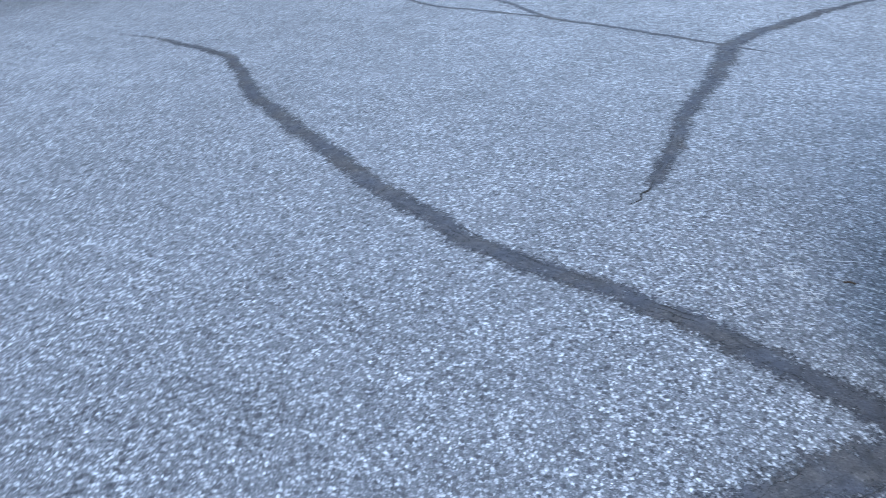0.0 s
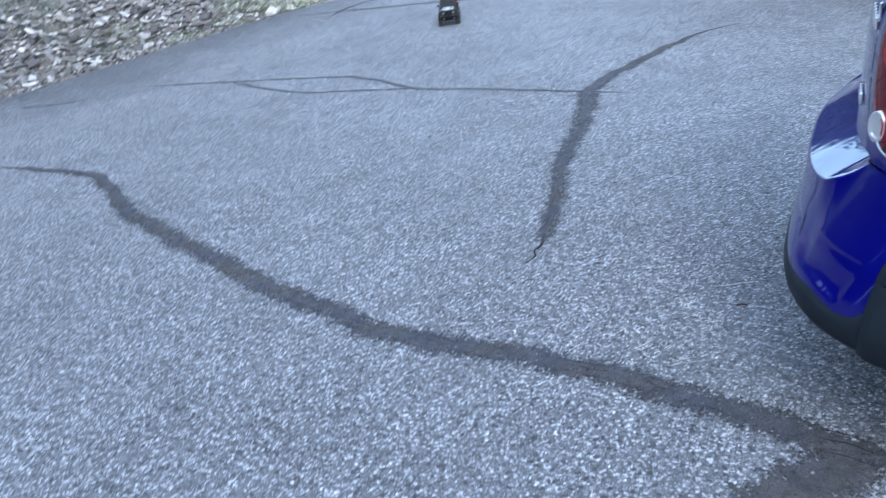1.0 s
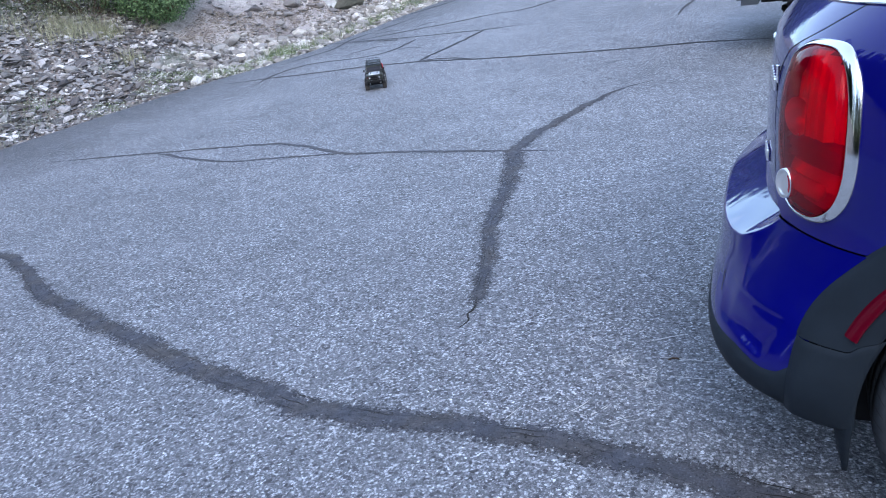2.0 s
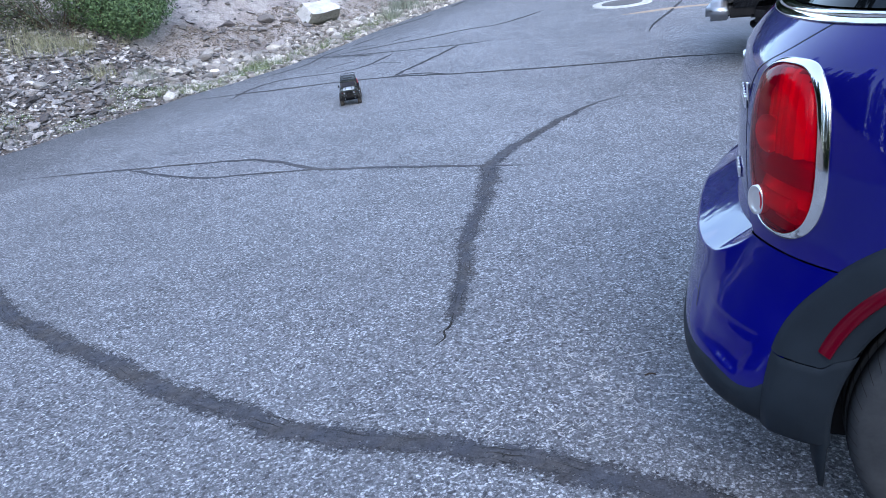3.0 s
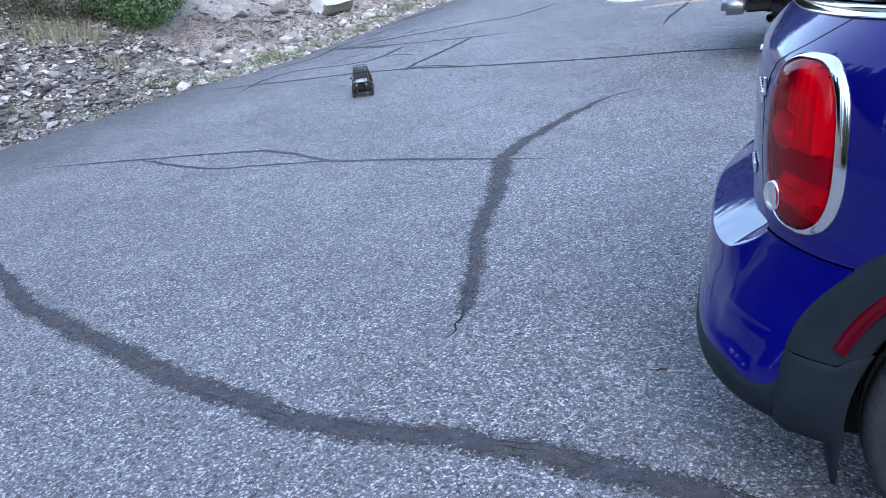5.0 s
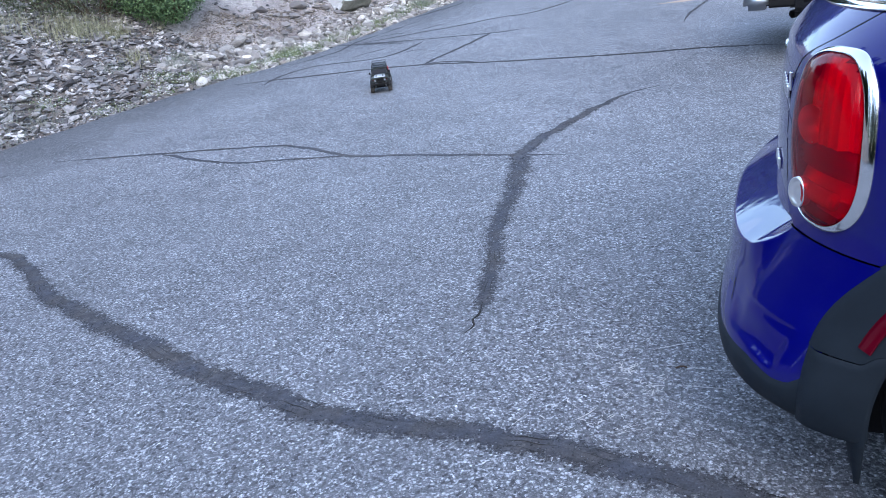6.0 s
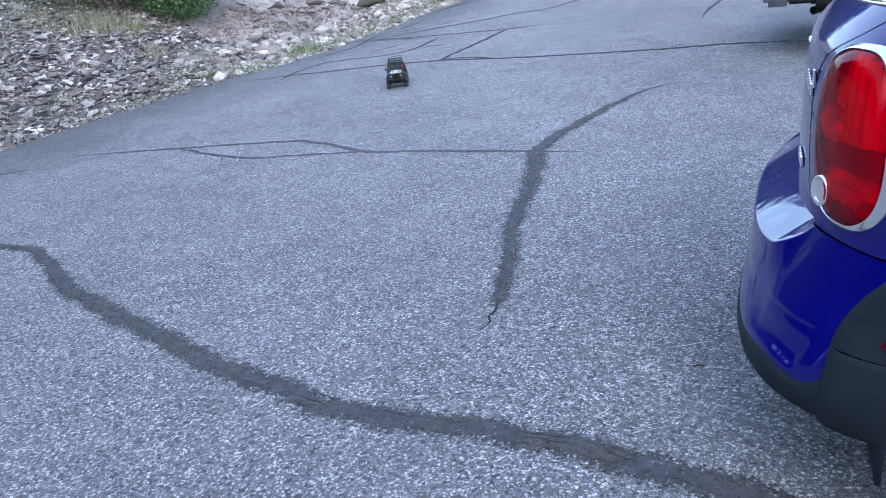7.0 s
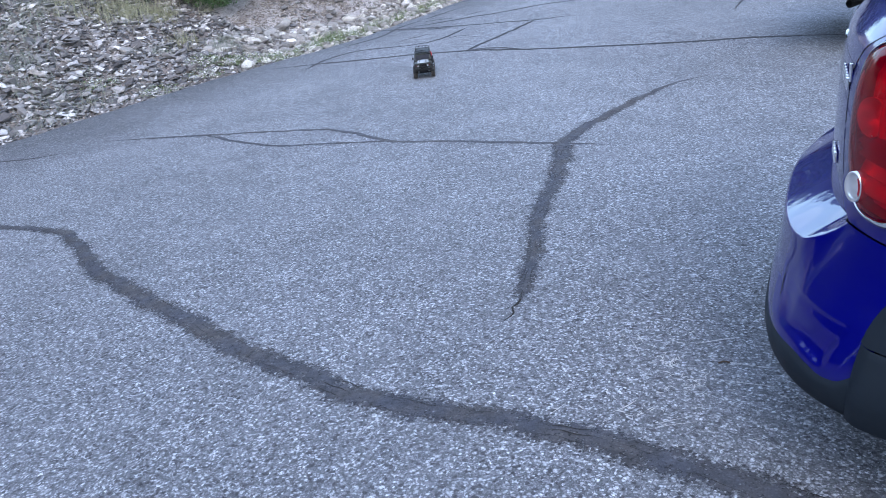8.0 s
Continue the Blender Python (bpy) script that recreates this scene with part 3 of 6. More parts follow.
def car_wheel(car, x, side):
    """Tyre with tread blocks, alloy rim with ten spokes, hub cap. side: -1 right, 1 left."""
    centre, r = (x, side * 0.77, HUB), TYRE_R
    tread = [(r - 0.006, -0.095), (r, -0.08), (r + 0.001, -0.05), (r - 0.007, -0.047), (r - 0.007, -0.041), (r + 0.002, -0.038), (r + 0.002, -0.004), (r - 0.007, -0.002),
             (r - 0.007, 0.004), (r + 0.002, 0.006), (r + 0.002, 0.038), (r - 0.007, 0.041), (r - 0.007, 0.047), (r + 0.001, 0.05), (r - 0.001, 0.076), (r - 0.008, 0.090),
             (r - 0.020, 0.099), (r - 0.045, 0.105), (r - 0.070, 0.104), (r - 0.098, 0.096), (r - 0.112, 0.085)]
    verts, faces = lathe(tread, 120, centre, side)
    hub = new("wheel")
    hub.parent = car
    tagged(hub, "black road tyre on an alloy rim")
    sheet("tyre", verts, faces, TYRE, hub, smooth=True)
    # slanting cuts that run over the shoulder of the tread
    verts, faces = [], []
    line = [(r + 0.0026, 0.010), (r + 0.0028, 0.036), (r + 0.0014, 0.052), (r - 0.0003, 0.0765), (r - 0.0075, 0.0905), (r - 0.0150, 0.0972)]
    for i in range(66):
        n = len(verts)
        for k, (rr, o) in enumerate(line):
            for e in (-1, 1):
                a = 2 * math.pi * (i + 0.12 * k + 0.02 * k * k) / 66 + e * 0.0052 * (1 - 0.09 * k)
                verts.append((x + rr * math.cos(a), side * (0.77 + o), HUB + rr * math.sin(a)))
        faces += [(n + 2 * k, n + 2 * k + 1, n + 2 * k + 3, n + 2 * k + 2) for k in range(len(line) - 1)]
    sheet("tread_groove", verts, faces, LINER, hub)
    rim = [(r - 0.110, 0.088), (r - 0.118, 0.094), (r - 0.125, 0.086), (r - 0.135, 0.03), (r - 0.14, -0.07)]
    verts, faces = lathe(rim, 64, centre, side)
    sheet("rim", verts, faces, ALLOY, hub, "silver alloy rim", True)
    bm = bmesh.new()
    for i in range(10):
        turn = Matrix.Translation(centre) @ Matrix.Rotation(2 * math.pi * i / 10, 4, "Y") @ Matrix.Translation((0.115, side * 0.062, 0))
        bmesh.ops.create_cube(bm, size=1, matrix=turn @ Matrix.Diagonal((0.19, 0.022, 0.026, 1)))
    bmesh.ops.bevel(bm, geom=bm.edges[:], offset=0.004, segments=1, affect="EDGES")
    part("spoke_star", bm, ALLOY, hub)
    bm = bmesh.new()
    bmesh.ops.create_cone(bm, cap_ends=True, segments=32, radius1=0.038, radius2=0.032, depth=0.03,
                          matrix=Matrix.Translation((x, side * 0.84, HUB)) @ Matrix.Rotation(-side * math.pi / 2, 4, "X"))
    part("hub_cap", bm, CLADDING, hub)
    bm = bmesh.new()
    bmesh.ops.create_cone(bm, cap_ends=True, segments=40, radius1=0.15, radius2=0.15, depth=0.02,
                          matrix=Matrix.Translation((x, side * 0.76, HUB)) @ Matrix.Rotation(math.pi / 2, 4, "X"))
    part("brake_disc", bm, LINER, hub)
    # a raised pale arc of worn lettering on the sidewall
    verts = [(x + rr * math.cos(t), side * (0.77 + 0.1055), HUB + rr * math.sin(t)) for t in spread(3.2, 3.75, 12) for rr in (r - 0.078, r - 0.066)]
    sheet("sidewall_mark", verts, grid_faces(12, 2), PALE, hub)


def lamp_point(f, angle, grow_t, grow_z, centre, out):
    """A place on the tail lamp: f of the way from its middle to its rim at an angle; flush towards the tailgate, proud towards the flank."""
    c, s = math.cos(angle), math.sin(angle)
    n = 2.6 + 0.5 * max(0.0, s)
    k = (abs(c) ** n + abs(s) ** n) ** (-1 / n) * f
    z = 0.8555 + grow_z * k * s
    theta = centre + grow_t * k * c
    x, w = tail_skin(radians(theta), z, out)
    return x, w, z


def in_lamp(v):
    """Whether a place on the skin lies behind the tail lamp."""
    x, w, z = v
    if x > CX or not 0.6 < z < 1.1:
        return False
    theta = math.degrees(math.asin(min(1.0, (abs(w) / table(z, HALF)) ** (table(z, SQUARE) / 2))))
    return (abs(theta - 41.3) / 14.2) ** 2.55 + (abs(z - 0.8555) / 0.180) ** 2.55 < 1


def tail_lamp(car, side):
    lamp = new("tail_lamp")
    lamp.parent = car
    tagged(lamp, "upright oval red tail lamp in a chrome surround")
    turns = [2 * math.pi * i / 72 for i in range(72)]

    def rings(name, specs, mat, label="", smooth=True, cap=False):
        verts = []
        for a in turns:
            for f, gt, gz_, sh, out in specs:
                x, w, z = lamp_point(f, a, gt, gz_, sh, out)
                verts.append((x, side * w, z))
        faces = grid_faces(72, len(specs), True)
        if cap:
            faces.append(tuple(i * len(specs) + len(specs) - 1 for i in range(72))[::-1])
        return sheet(name, verts, faces if side < 0 else [f[::-1] for f in faces], mat, lamp, label, smooth)

    rings("chrome_ring", [(1, 15.15, 0.1875, 41.55, -0.004), (1, 15.05, 0.187, 41.5, 0.003), (1, 14.9, 0.186, 41.4, 0.0055), (1, 13.6, 0.179, 40.25, 0.0095),
                          (1, 13.35, 0.1775, 40.05, 0.0095), (1, 13.2, 0.1765, 39.95, 0.006), (1, 13.1, 0.176, 39.9, -0.01)], CHROME, "polished chrome surround")
    rings("lens", [(1, 12.6, 0.1755, 40.3, -0.012), (1, 12.6, 0.1755, 40.3, 0.0075), (0.985, 12.6, 0.1755, 40.3, 0.012), (0.94, 12.6, 0.1755, 40.3, 0.017), (0.85, 12.6, 0.1755, 40.3, 0.021),
                   (0.7, 12.6, 0.1755, 40.3, 0.0235), (0.4, 12.6, 0.1755, 40.3, 0.0255), (0.01, 12.6, 0.1755, 40.3, 0.026)], LENS, "glossy translucent red lens")
    rings("housing", [(1, 12.6, 0.1755, 40.3, 0.002), (0.97, 12.6, 0.175, 40.3, -0.03), (0.8, 12.6, 0.175, 40.3, -0.044), (0.5, 12.6, 0.175, 40.3, -0.046), (0.01, 12.6, 0.175, 40.3, -0.046)],
          LAMP_RED, "red inner housing")

    def bowl(theta, z, radius, mat, name, label, depth=0.018):
        x0, w0 = tail_skin(radians(theta), z, -0.018)
        x1, w1 = tail_skin(radians(theta), z, 0.05)
        at, way = Vector((x0, side * w0, z)), Vector((x1 - x0, side * (w1 - w0), 0)).normalized()
        m = Matrix.Translation(at) @ way.to_track_quat("Z", "Y").to_matrix().to_4x4()
        bm = bmesh.new()
        rows = [[bm.verts.new(m @ Vector((rr * math.cos(a), rr * math.sin(a), h))) for a in turns[::2]]
                for rr, h in ((radius, 0.012), (radius * 0.96, 0.006), (radius * 0.7, -depth * 0.6), (radius * 0.3, -depth), (radius * 0.25, -depth * 0.3), (radius * 0.05, -depth * 0.2))]
        for ra, rb in zip(rows, rows[1:]):
            for i in range(36):
                bm.faces.new((ra[i], ra[(i + 1) % 36], rb[(i + 1) % 36], rb[i]))
        bm.faces.new(rows[-1])
        part(name, bm, mat, lamp, label, True)

    # round reflector bowl
    bowl(33.2, 0.872, 0.044, LAMP_SILVER, "reflector_bowl", "round red-lit reflector bowl", 0.030)
    # stepped reflector: upright facets above, a ribbed band across the middle, a smooth trough below
    rows = []
    for i, theta in enumerate(spread(25.5, 54.0, 58)):
        row = []
        for j, z in enumerate(spread(0.690, 1.022, 84)):
            edge = (abs(theta - 39.85) / 13.0) ** 2.55 + (abs(z - 0.8555) / 0.1755) ** 2.55
            if z > 0.838:
                o = -0.030 + 0.024 * ease((theta - 36.5) / 1.2) - 0.014 * ease((theta - 46.0) / 1.0) + 0.006 * (((theta - 26) / 3.3) % 1.0)
            elif z > 0.780:
                o = -0.026 + 0.022 * (((0.838 - z) / 0.0145) % 1.0)
            else:
                o = -0.008 - 0.024 * abs(((z - 0.700) / 0.040) % 2.0 - 1.0)
            if math.hypot((theta - 33.2) * 0.0135, z - 0.872) < 0.046:
                o = -0.040
            row.append((*tail_skin(radians(theta), z, o if edge < 0.96 else -0.040), z))
        rows.append(row)
    for name, first, last, mat, label in (("reflector_trough", 0, 23, LAMP_FACET, "smooth red-lit trough"), ("ribbed_band", 22, 38, LAMP_RED, "dark ribbed band"), ("reflector", 37, 84, LAMP_FACET, "stepped red reflector")):
        verts = [(x, side * w, z) for row in rows for x, w, z in row[first:last]]
        faces = grid_faces(58, last - first)
        sheet(name, verts, faces if side < 0 else [f[::-1] for f in faces], mat, lamp, label)
    # the tube beside the reversing lamp
    verts = []
    for theta in spread(33.5, 46.5, 14):
        for a in spread(0, 2 * math.pi, 17)[:-1]:
            z = 0.738 + 0.019 * math.sin(a)
            x, w = tail_skin(radians(theta), z, 0.004 + 0.015 * math.cos(a))
            verts.append((x, side * w, z))
    sheet("lamp_tube", verts, [(i * 16 + j, (i + 1) * 16 + j, (i + 1) * 16 + (j + 1) % 16, i * 16 + (j + 1) % 16) for i in range(13) for j in range(16)] + [tuple(range(16)), tuple(range(223, 207, -1))], LAMP_FACET, lamp, smooth=True)
    # the white reversing lamp in the lower corner
    x0, w0 = tail_skin(radians(35.6), 0.734, 0.025)
    x1, w1 = tail_skin(radians(35.6), 0.734, 0.07)
    at, way = Vector((x0, side * w0, 0.734)), Vector((x1 - x0, side * (w1 - w0), 0)).normalized()
    m = Matrix.Translation(at) @ way.to_track_quat("Z", "Y").to_matrix().to_4x4()
    bm = bmesh.new()
    rows = [[bm.verts.new(m @ Vector((rr * math.cos(a), 1.32 * rr * math.sin(a), h))) for a in turns[::2]]
            for rr, h in ((0.026, -0.014), (0.026, 0.006), (0.024, 0.007), (0.021, 0.001), (0.013, -0.001), (0.009, 0.002), (0.002, 0.003))]
    for ra, rb in zip(rows, rows[1:]):
        for i in range(36):
            bm.faces.new((ra[i], ra[(i + 1) % 36], rb[(i + 1) % 36], rb[i]))
    bm.faces.new(rows[-1])
    part("reversing_lamp", bm, LAMP_SILVER, lamp, "round clear reversing lamp", True)


LAMP_FACET = material("reflector_facets", 0.2, 0.25, (0.98, 0.95, 0.93))
LAMP_RED = material("red_lamp_housing", 0.3, 0.0, (0.24, 0.20, 0.20))


def build_car():
    car = new("car")
    tagged(car, "parked deep blue compact hatchback with black plastic cladding", "car")
    top = 1.115
    # tailgate, across the whole tail
    rows = []
    for c in spread(0, 1, 26):
        row = []
        for f in spread(0, 1, 34):
            z = 0.64
            for _ in range(6):  # the lower edge follows the bumper's shelf
                z = table(c * (table(z, SEAM) - 0.35), FOOT) + 0.002
            z += (top - z) * f
            theta = c * (table(z, SEAM) - 0.35)
            upright = ease((34.0 - theta) / 7)
            x, w = tail_skin(radians(theta), z, 0.0, table(z, REAR) * (1 - upright) + table(max(z, 0.72), REAR) * upright)
            row.append((x, w, z))
        rows.append(row)
    whole_width("tailgate", rows, BLUE, car, "glossy blue tailgate")
    # rear quarter panels
    rows = []
    for c in spread(0, 1, 46):
        row = []
        x_low = tail_skin(radians(33 + 57 * c), 0.644)[0]
        low = max(0.6440, arch_z(x_low, ARCH_OUT - 0.012))
        for f in spread(0, 1, 34):
            z = low + (top - low) * f
            x, w = tail_skin(radians(table(z, SEAM) + 0.35 + c * (89.99 - table(z, SEAM) - 0.35)), z)
            row.append((x, w, z))
        rows.append(row)
    for x in spread(CX, 1.03, 14)[1:]:
        low = max(0.42, arch_z(x, ARCH_OUT - 0.012))
        rows.append([(x, side_skin(x, z), z) for z in spread(low, top, 34)])
    both_sides("quarter_panel", rows, BLUE, car, "glossy blue rear quarter panel", hole=in_lamp)
    for name, xa, xb, label in (("rear_door", 1.036, 1.93, "blue rear door"), ("front_door", 1.936, 2.80, "blue front door")):
        rows = [[(x, side_skin(x, z), z) for z in spread(max(0.42, arch_z(x, ARCH_OUT - 0.012)), top, 20)] for x in spread(xa, xb, 12)]
        for door, sign in zip(both_sides(name, rows, BLUE, car, label), (-1, 1)):
            bm = bmesh.new()
            bmesh.ops.create_cube(bm, size=1, matrix=Matrix.Translation((xa + 0.14, sign * (side_skin(xa, 0.93) + 0.02), 0.93)) @ Matrix.Diagonal((0.18, 0.025, 0.03, 1)))
            bmesh.ops.bevel(bm, geom=bm.edges[:], offset=0.008, segments=2, affect="EDGES")
            part("handle", bm, CHROME, door, "chrome pull handle")
    rows = [[(x, side_skin(x, z), z) for z in spread(max(0.42, arch_z(x, ARCH_OUT - 0.012)), 0.97, 16)] for x in spread(2.806, 3.62, 26)]
    both_sides("front_wing", rows, BLUE, car, "blue front wing")
    # nose and bonnet
    rows = []
    for th in spread(0, 1, 24):
        row = []
        for z in spread(0.62, 0.93, 12) + spread(0.94, 1.05, 10) + spread(1.06, 1.135, 6):
            limit = 62 if z < 0.95 else 90
            x, w = nose_skin(radians(limit * th), z, 0.003)
            row.append((x, w, z))
        rows.append(row)
    whole_width("bonnet", rows, BLUE, car, "blue bonnet and nose")
    rows = []
    for th in spread(0, 1, 24):
        rows.append([(*nose_skin(radians(66 * th), z, 0.004), z) for z in spread(0.27, 0.615, 14)])
    whole_width("front_bumper", rows, BLUE, car, "blue front bumper")
    rows = [[(*nose_skin(radians(48 * th), z, 0.012), z) for z in spread(0.33, 0.56, 8)] for th in spread(0, 1, 16)]
    whole_width("grille", rows, LINER, car, "black front grille")
    for sign in (-1, 1):
        x, w = nose_skin(radians(44), 0.76, 0.0)
        bm = bmesh.new()
        bmesh.ops.create_uvsphere(bm, u_segments=24, v_segments=12, radius=0.1, matrix=Matrix.Translation((x - 0.03, sign * (w - 0.02), 0.76)))
        part("headlamp", bm, CHROME, car, "round headlamp", True)
    # rear bumper, with the pockets in its corners
    rows = []
    for c in spread(0, 1, 110):
        row = []
        low = table(c * 64.0, TRIM_LOW)
        for f in spread(0, 1, 84):
            z = low + (0.641 - low) * f
            for _ in range(3):
                high = table(c * tail_angle(arch_x(max(z, 0.40), ARCH_OUT - 0.01, AXLES[0], -1), z), FOOT) - 0.0005
                z = low + (high - low) * f
            reach = tail_angle(arch_x(max(z, 0.40), ARCH_OUT - 0.01, AXLES[0], -1), z)
            theta = c * reach
            x, w = tail_skin(radians(theta), z, 0.004 + dent(theta, z), ledge(theta, z))
            row.append((x, w, z))
        rows.append(row)
    whole_width("rear_bumper", rows, BLUE, car, "glossy blue rear bumper")
    # lower trim of the tail, and its blocks ahead of the wheels
    rows = []
    for c in spread(0, 1, 50):
        theta, low = c * 66.5, 0.298 - 0.020 * c * c
        high = table(theta, TRIM_LOW) + 0.003
        row = [(*tail_skin(radians(theta), low + 0.004, -0.05), low + 0.002), (*tail_skin(radians(theta), low, -0.01), low)]
        row += [(*tail_skin(radians(theta), z, o), z) for z, o in zip(spread(low + 0.006, high, 9), (0.004, 0.008, 0.010, 0.010, 0.010, 0.010, 0.009, 0.008, 0.002))]
        rows.append(row)
    whole_width("lower_trim", rows, CLADDING, car, "black plastic lower bumper trim")
    rows = []
    for c in spread(0, 1, 36):
        row = []
        for f in spread(0, 1, 24):
            low = 0.279 - 0.010 * c
            r = 0.496 - 0.132 * c
            high = 0.4650 + 0.020 * ease((0.412 - r) / 0.02) + 0.014 * max(0.0, min(1.0, (0.392 - r) / 0.024))
            z = low + (high - low) * f
            left = arch_x(max(z, 0.335), ARCH_OUT + 0.018, AXLES[0], -1)
            x = left + (arch_x(z, ARCH_IN - 0.004, AXLES[0], -1) - left) * c
            swell = table(math.hypot(x - AXLES[0], z - HUB), [(0.366, 0.026), (0.373, 0.033), (0.40, 0.034), (0.44, 0.031), (0.480, 0.026), (0.494, 0.015), (0.50, 0.0)])
            o = max(0.0105, swell - 0.001) - (0.010 if f == 0.0 else 0.003 * (f == 1.0))
            row.append((x, side_skin(x, z, o), z))
        rows.append(row)
    rows.append([(x + 0.004, w - 0.05, z) for x, w, z in rows[-1]])
    both_sides("corner_trim", rows, CLADDING, car, "black plastic trim behind the rear wheel")
    # sills
    rows = [[(x, side_skin(x, z, o), z) for z, o in ((0.20, -0.08), (0.21, 0.0), (0.24, 0.022), (0.36, 0.028), (0.41, 0.020), (0.43, 0.0))] for x in spread(1.04, 2.94, 20)]
    both_sides("sill_trim", rows, CLADDING, car, "black plastic sill")
    # wheel arches, side markers, wells and flaps
    profile = [(0.478, 0.0), (0.475, 0.016), (0.467, 0.026), (0.44, 0.031), (0.412, 0.0332), (0.406, 0.0336), (0.40, 0.034), (0.392, 0.034), (0.378, 0.034), (0.371, 0.030), (0.368, 0.020), (0.366, -0.06)]
    for axle in AXLES:
        ends = (-12, 163.2) if axle == AXLES[0] else (18, 192)
        columns = []
        for r, o in profile:
            last = radians(ends[1])
            if axle == AXLES[0]:  # this end lies on the level joint above the trim behind the wheel
                joint = 0.4665 + 0.020 * ease((0.412 - r) / 0.02) + 0.014 * max(0.0, min(1.0, (0.392 - r) / 0.024))
                last = math.pi - math.asin((joint - HUB) / (r + 0.020 * ease((r - 0.42) / 0.05)))
            column = []
            for a in spread(radians(ends[0]), last, 64):
                rr = r + 0.020 * ease((math.degrees(a) - 138) / 26) * ease((r - 0.42) / 0.05) * (axle == AXLES[0])
                x, z = axle + rr * math.cos(a), HUB + rr * math.sin(a)
                column.append((x, side_skin(x, z) + o, z))
            columns.append(column)
        rows = [list(row) for row in zip(*columns)]
        both_sides("arch_trim", rows, CLADDING, car, "black plastic wheel arch")
        sweep = (118, 156) if axle == AXLES[0] else (24, 62)
        rows = []
        for i, a in enumerate(spread(radians(sweep[0]), radians(sweep[1]), 20)):
            rows.append([(axle + r * math.cos(a), side_skin(axle + r * math.cos(a), HUB + r * math.sin(a)) + o, HUB + r * math.sin(a))
                         for r, o in ((0.429, 0.026), (0.428, 0.036), (0.425, 0.038), (0.409, 0.040), (0.406, 0.039), (0.405, 0.028))])
        both_sides("side_marker", rows, MARKER, car, "red reflective side marker" if axle == AXLES[0] else "side marker")
        rows = [[(axle + r * math.cos(a), w, max(0.16, HUB + r * math.sin(a))) for r, w in ((0.372, 0.86), (0.378, 0.70), (0.376, 0.50), (0.2, 0.49), (0.02, 0.49))]
                for a in spread(radians(-8), radians(188), 40)]
        both_sides("wheel_well", [row[::-1] for row in rows], LINER, car, smooth=False)
        for sign in (-1, 1):
            car_wheel(car, axle, sign)
    for sign in (-1, 1):
        bm = bmesh.new()
        rows = []
        for f in spread(0, 1, 10):
            z = 0.350 - 0.195 * f
            x = 0.322 - 0.010 * f + 0.014 * max(0.0, f - 0.6)
            w0 = 0.868 - 0.040 * f ** 2
            rows.append([bm.verts.new((x + dx, sign * w, z)) for w, dx in ((w0 - 0.09, 0.006), (w0 - 0.02, 0.008), (w0, 0.004), (w0 - 0.004, -0.012 + 0.006 * f), (w0 - 0.03, -0.012 + 0.006 * f - 0.03 * (1 - f)), (w0 - 0.09, -0.002))])
        for ra, rb in zip(rows, rows[1:]):
            for i in range(6):
                bm.faces.new((ra[i], ra[(i + 1) % 6], rb[(i + 1) % 6], rb[i]))
        bm.faces.new(rows[0])
        bm.faces.new(rows[-1][::-1])
        bmesh.ops.recalc_face_normals(bm, faces=bm.faces[:])
        part("mud_flap", bm, CLADDING, car, "black mud flap", True)
        tail_lamp(car, sign)
    # dark backing behind the joints, floor pan
    rows = [[(*tail_skin(radians(th), z, -0.058), z) for z in spread(0.55, 1.12, 44)] for th in spread(0, 64, 30)]
    whole_width("joint_backing", rows, LINER, car)
    rows = [[(x, side_skin(x, z, -0.012), z) for z in spread(0.82, 1.12, 8)] for x in spread(0.36, 2.80, 24)]
    both_sides("body_shell", rows, LINER, car)
    bm = bmesh.new()
    bmesh.ops.create_cube(bm, size=1, matrix=Matrix.Translation((2.05, 0, 0.42)) @ Matrix.Diagonal((3.7, 0.96, 0.38, 1)))
    bmesh.ops.create_cube(bm, size=1, matrix=Matrix.Translation((2.0, 0, 0.42)) @ Matrix.Diagonal((1.75, 1.6, 0.38, 1)))
    part("floor_pan", bm, LINER, car)
    for sign in (-1, 1):
        bm = bmesh.new()
        bmesh.ops.create_cube(bm, size=1, matrix=Matrix.Translation((0.37, sign * 0.56, 0.31)) @ Matrix.Diagonal((0.20, 0.18, 0.30, 1)))
        bmesh.ops.bevel(bm, geom=bm.edges[:], offset=0.02, segments=2, affect="EDGES")
        part("inner_liner", bm, LINER, car)
    # chrome waistline all round, glass, roof
    def ring_rows(heights, outs, n=40):
        rows = []
        for th in spread(0, 90, n):
            rows.append([(*tail_skin(radians(th), z, o), z) for z, o in zip(heights, outs)])
        for x in spread(0, 1, 20)[1:-1]:
            row = []
            for z, o in zip(heights, outs):
                fx = min(3.35, table(z, NOSE) - 0.55)
                row.append((CX + (fx - CX) * x, table(z, HALF) + o, z))
            rows.append(row)
        for th in spread(90, 0, n):
            rows.append([(*nose_skin(radians(th), z, o), z) for z, o in zip(heights, outs)])
        return rows
    whole_width("waist_trim", ring_rows((1.105, 1.106, 1.108, 1.111, 1.115, 1.118, 1.121, 1.124, 1.127, 1.128, 1.1285), (-0.008, 0.005, 0.007, 0.006, 0.004, 0.006, 0.010, 0.012, 0.012, 0.010, -0.006)), CHROME, car, "bright chrome waistline strip")
    band = ring_rows(spread(1.1315, 1.47, 8), [-0.004] * 8)
    whole_width("rear_window", band[:24], DARK_GLASS, car, "dark tinted rear window")
    both_sides("side_window", band[24:68], DARK_GLASS, car, "dark tinted side window")
